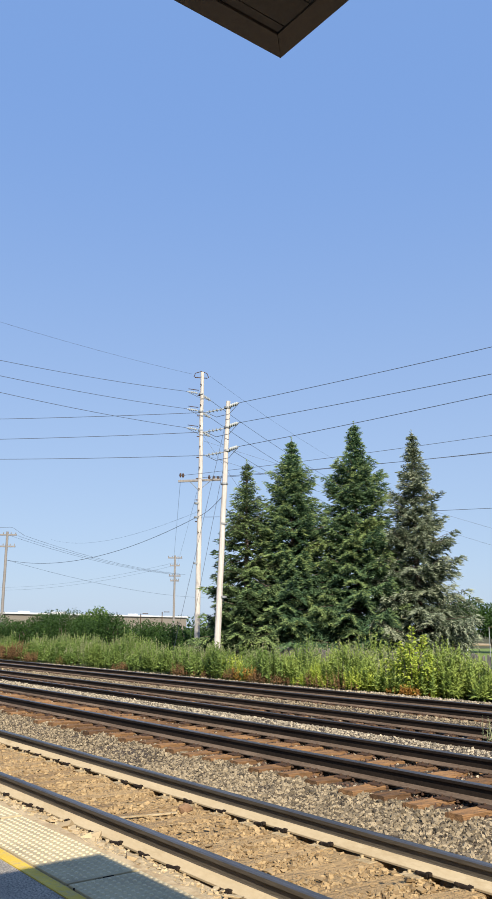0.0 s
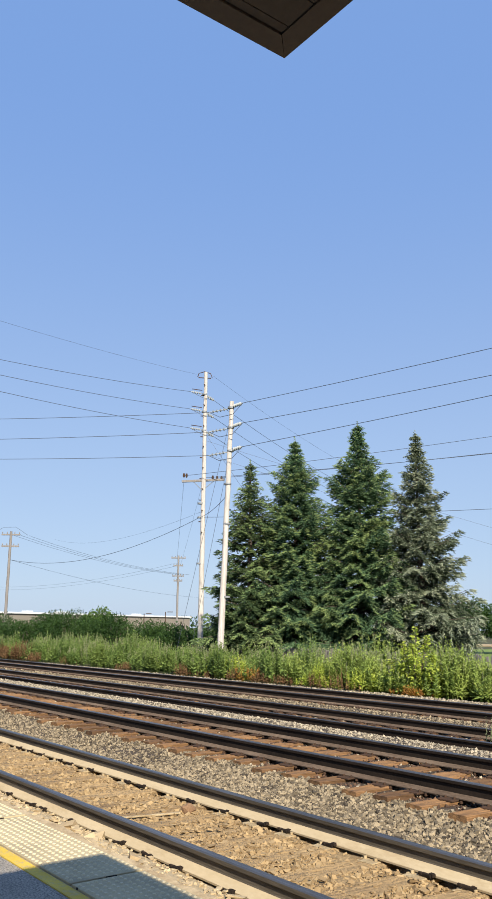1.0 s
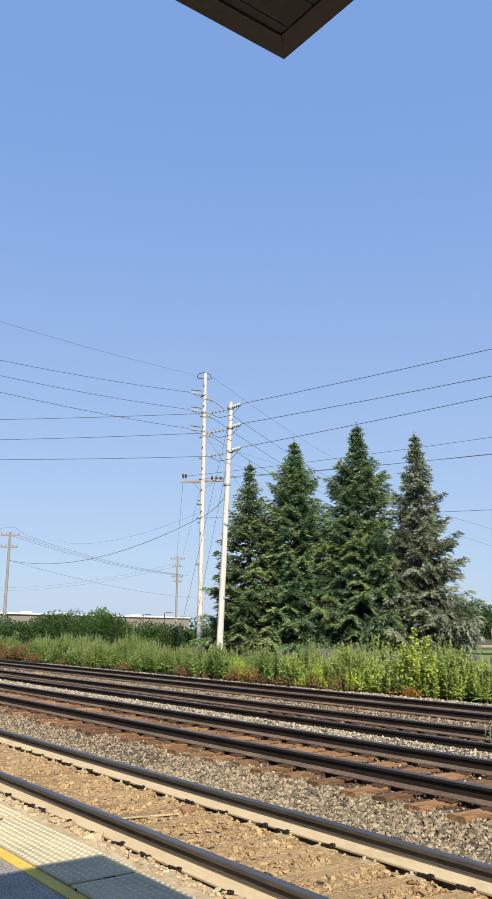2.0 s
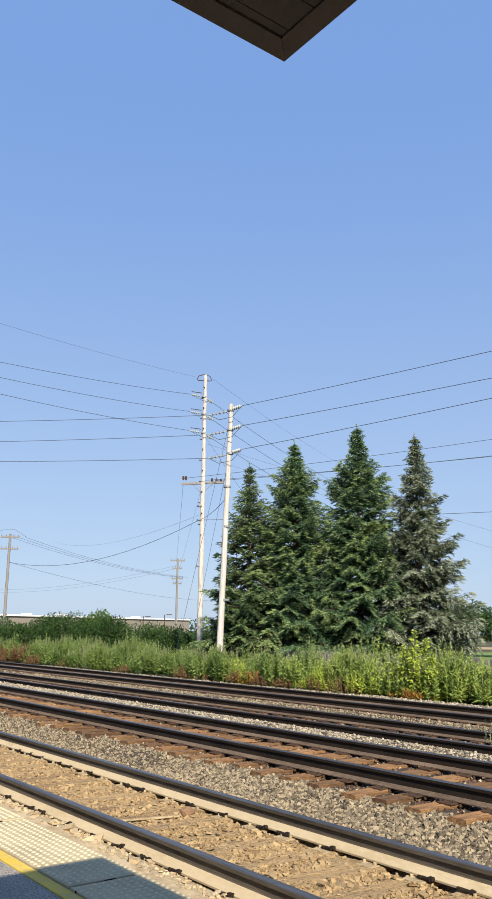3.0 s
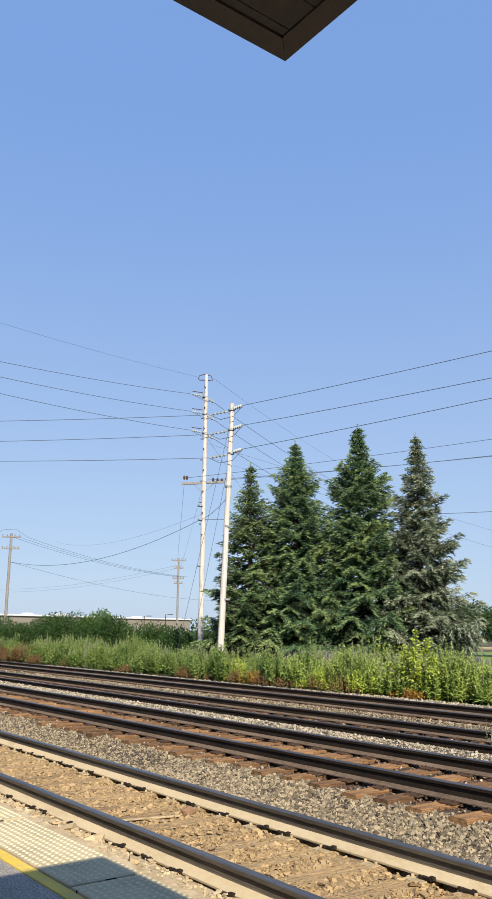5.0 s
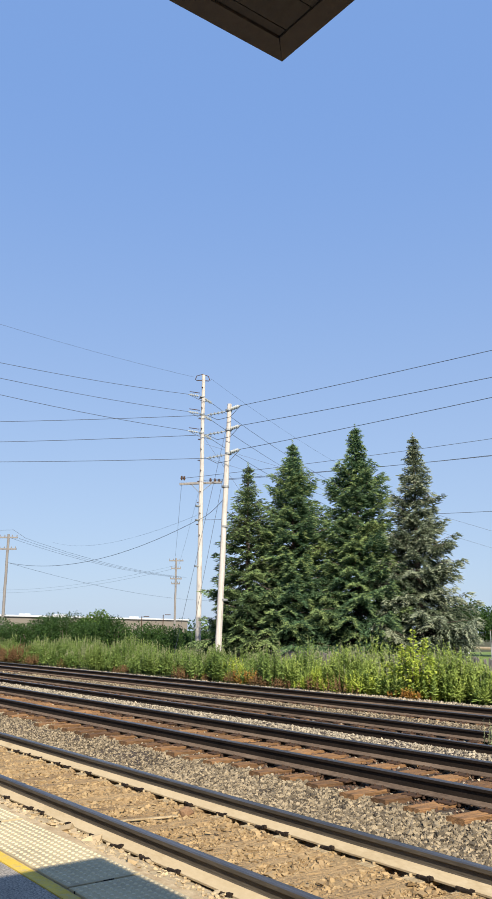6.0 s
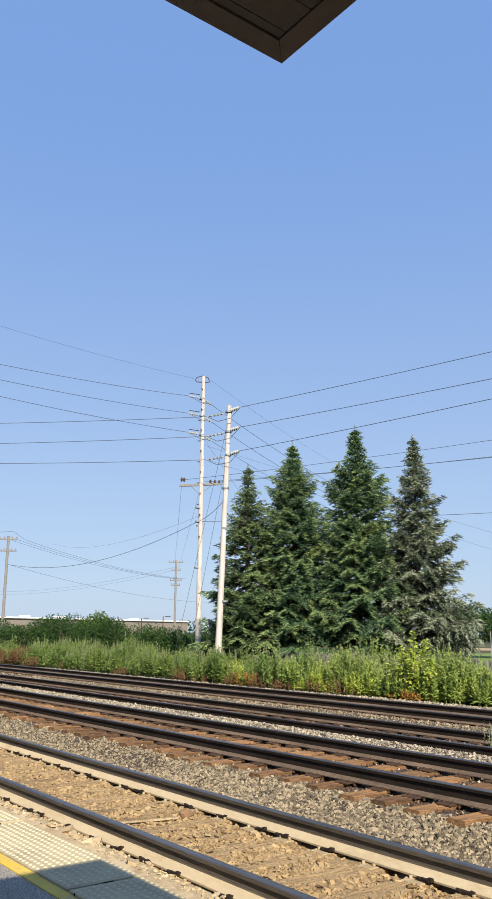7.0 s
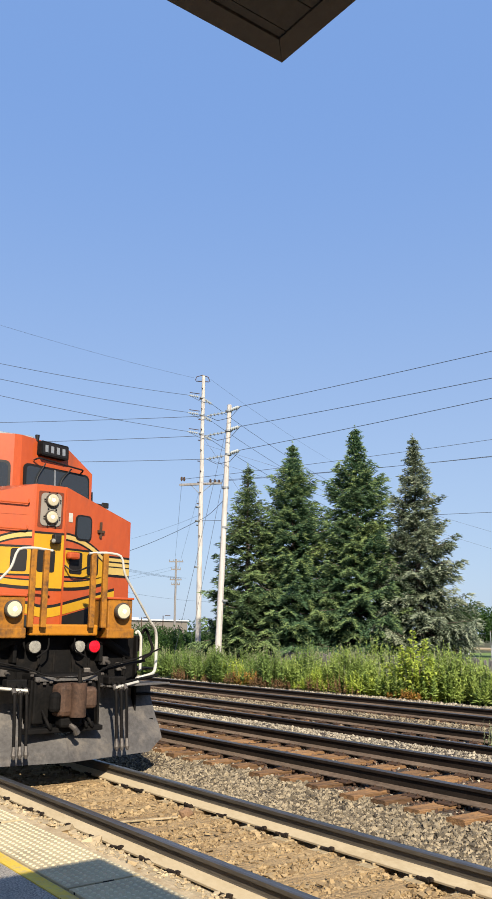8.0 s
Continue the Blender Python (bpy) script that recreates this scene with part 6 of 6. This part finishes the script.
def build_body(t):
    hood = Form().prism([(-0.86, 1.72), (0.86, 1.72), (0.86, 4.15), (0.62, 4.42), (-0.62, 4.42), (-0.86, 4.15)], -17.2, -3.75).make("hood", M_ORANGE, t, label="long orange engine hood")
    rad = Form().prism([(-0.86, 1.72), (0.86, 1.72), (0.86, 3.6), (1.5, 3.95), (1.5, 4.35), (1.1, 4.62), (-1.1, 4.62), (-1.5, 4.35), (-1.5, 3.95), (-0.86, 3.6)], -20.6, -17.2).make("radiator_housing", M_ORANGE, t)
    for sg in (-1, 1):
        for k in range(9):
            d = Form().box((-4.6 - 1.4 * k, sg * 0.865, 2.85), (1.3, 0.03, 1.9), ch=0.01).make("hood_door", M_ORANGE, hood)
            Form().box((-4.1 - 1.4 * k, sg * 0.89, 2.85), (0.05, 0.02, 0.14), ch=0.005).make("latch", M_BLACK, d)
        Form().box((-10.5, sg * 0.87, 2.35), (13.3, 0.034, 0.10)).make("yellow_stripe", M_GOLD, hood)
        Form().box((-10.5, sg * 0.87, 2.48), (13.3, 0.034, 0.05)).make("black_stripe", M_BLACK, hood)
        for k in range(12):
            Form().box((-17.6 - 0.24 * k, sg * 1.51, 4.15), (0.03, 0.03, 0.36)).make("louvre", M_BLACK, rad)
        for k in range(9):
            Form().box((-4.2 - 2.0 * k, sg * 1.42, 2.25), (0.05, 0.05, 1.1), ch=0.006).make("rail_post", M_POST, t)
        bar(t, [(-4.2, sg * 1.42, 2.78), (-20.2, sg * 1.42, 2.78)], 0.018, M_WHITEPAINT, "handrail")
        Form().box((-10.2, sg * 1.47, 1.52), (20.6, 0.05, 0.22), ch=0.01).make("side_sill", M_BLACK, t)
    for x in (-6.5, -9.0):
        Form().tube([(x, 0, 4.40), (x, 0, 4.58)], [0.5, 0.45], 20).make("roof_fan", M_GRIME, hood)
    Form().box((-7.8, 0, 4.48), (0.9, 0.5, 0.18), ch=0.03).make("exhaust_stack", M_GRIME, hood)
    Form().prism([(-1.35, 0.35), (1.35, 0.35), (1.45, 0.6), (1.45, 1.45), (-1.45, 1.45), (-1.45, 0.6)], -13.2, -7.6).make("fuel_tank", M_GRIME, t)
    Form().box((-10.2, 0, 1.35), (20.4, 1.2, 0.5), ch=0.04).make("underframe", M_GRIME, t)


def build_trucks(t):
    """Two trucks with three wheelsets each; the wheelsets turn."""
    sets = []
    for cx in (-3.75, -17.0):
        tr = Form().box((cx, 0, 0.75), (4.9, 1.1, 0.36), ch=0.05).make("truck", M_GRIME, t)
        for sg in (-1, 1):
            Form().prism([(cx - 2.65, 0.58), (cx + 2.65, 0.58), (cx + 2.5, 0.86), (cx + 1.2, 1.06), (cx - 1.2, 1.06), (cx - 2.5, 0.86)], sg * 1.05 - 0.07, sg * 1.05 + 0.07, 1).make("side_frame", M_GRIME, tr)
            for k in (-2.0, 0.0, 2.0):
                Form().tube([(cx + k, sg * 1.10, 0.533), (cx + k, sg * 1.24, 0.533)], [0.2, 0.15], 14).make("axle_box", M_GRIME, tr)
                Form().tube([(cx + k + 0.5, sg * 1.05, 0.75), (cx + k + 0.5, sg * 1.05, 1.2)], 0.09, 10).make("spring", M_GRIME, tr)
        for k in (-2.0, 0.0, 2.0):
            ws = Form().tube([(0, -0.95, 0), (0, 0.95, 0)], 0.09, 12).make("wheelset", M_WHEEL, t)
            ws.matrix_local = pose(cx + k, 0, 0.533)
            for sg in (-1, 1):
                g = Form().tube([(0, sg * (GAUGE / 2 - 0.02), 0), (0, sg * (GAUGE / 2 + 0.012), 0), (0, sg * (GAUGE / 2 + 0.013), 0), (0, sg * (GAUGE / 2 + 0.115), 0)], [0.556, 0.556, 0.533, 0.528], 32)
                for q in range(5):
                    a = q * 2 * math.pi / 5
                    g.box((0.3 * math.cos(a), sg * (GAUGE / 2 + 0.118), 0.3 * math.sin(a)), (0.09, 0.02, 0.09), ch=0.01)
                g.make("wheel", M_WHEEL, ws)
            sets.append((ws, cx + k))
    return sets


def build_loco():
    t = thing("locomotive", (NOSE_AT_END, LOCO_Y, 0), "orange diesel freight locomotive with yellow and black stripes, lit headlights", "locomotive")
    build_nose(t)
    build_cab(t)
    build_front(t)
    build_body(t)
    return t, build_trucks(t)


LOCO, WHEELSETS = build_loco()


def motions():
    """The locomotive rolls in on the near track at a steady pace, its wheels turning."""
    walk(LOCO, [(t, pose(NOSE_AT_END + SPEED * (t - 8.0), LOCO_Y, 0)) for t in [k / 2 for k in range(14)] + [6.6 + k / 15 for k in range(22)]])
    for ws, x in WHEELSETS:
        rows = []
        for k in range(121):
            t = k / 15
            rows.append((t, Matrix.Translation((x, 0, 0.533)) @ Matrix.Rotation(SPEED * t / 0.533, 4, "Y")))
        walk(ws, rows)


motions()
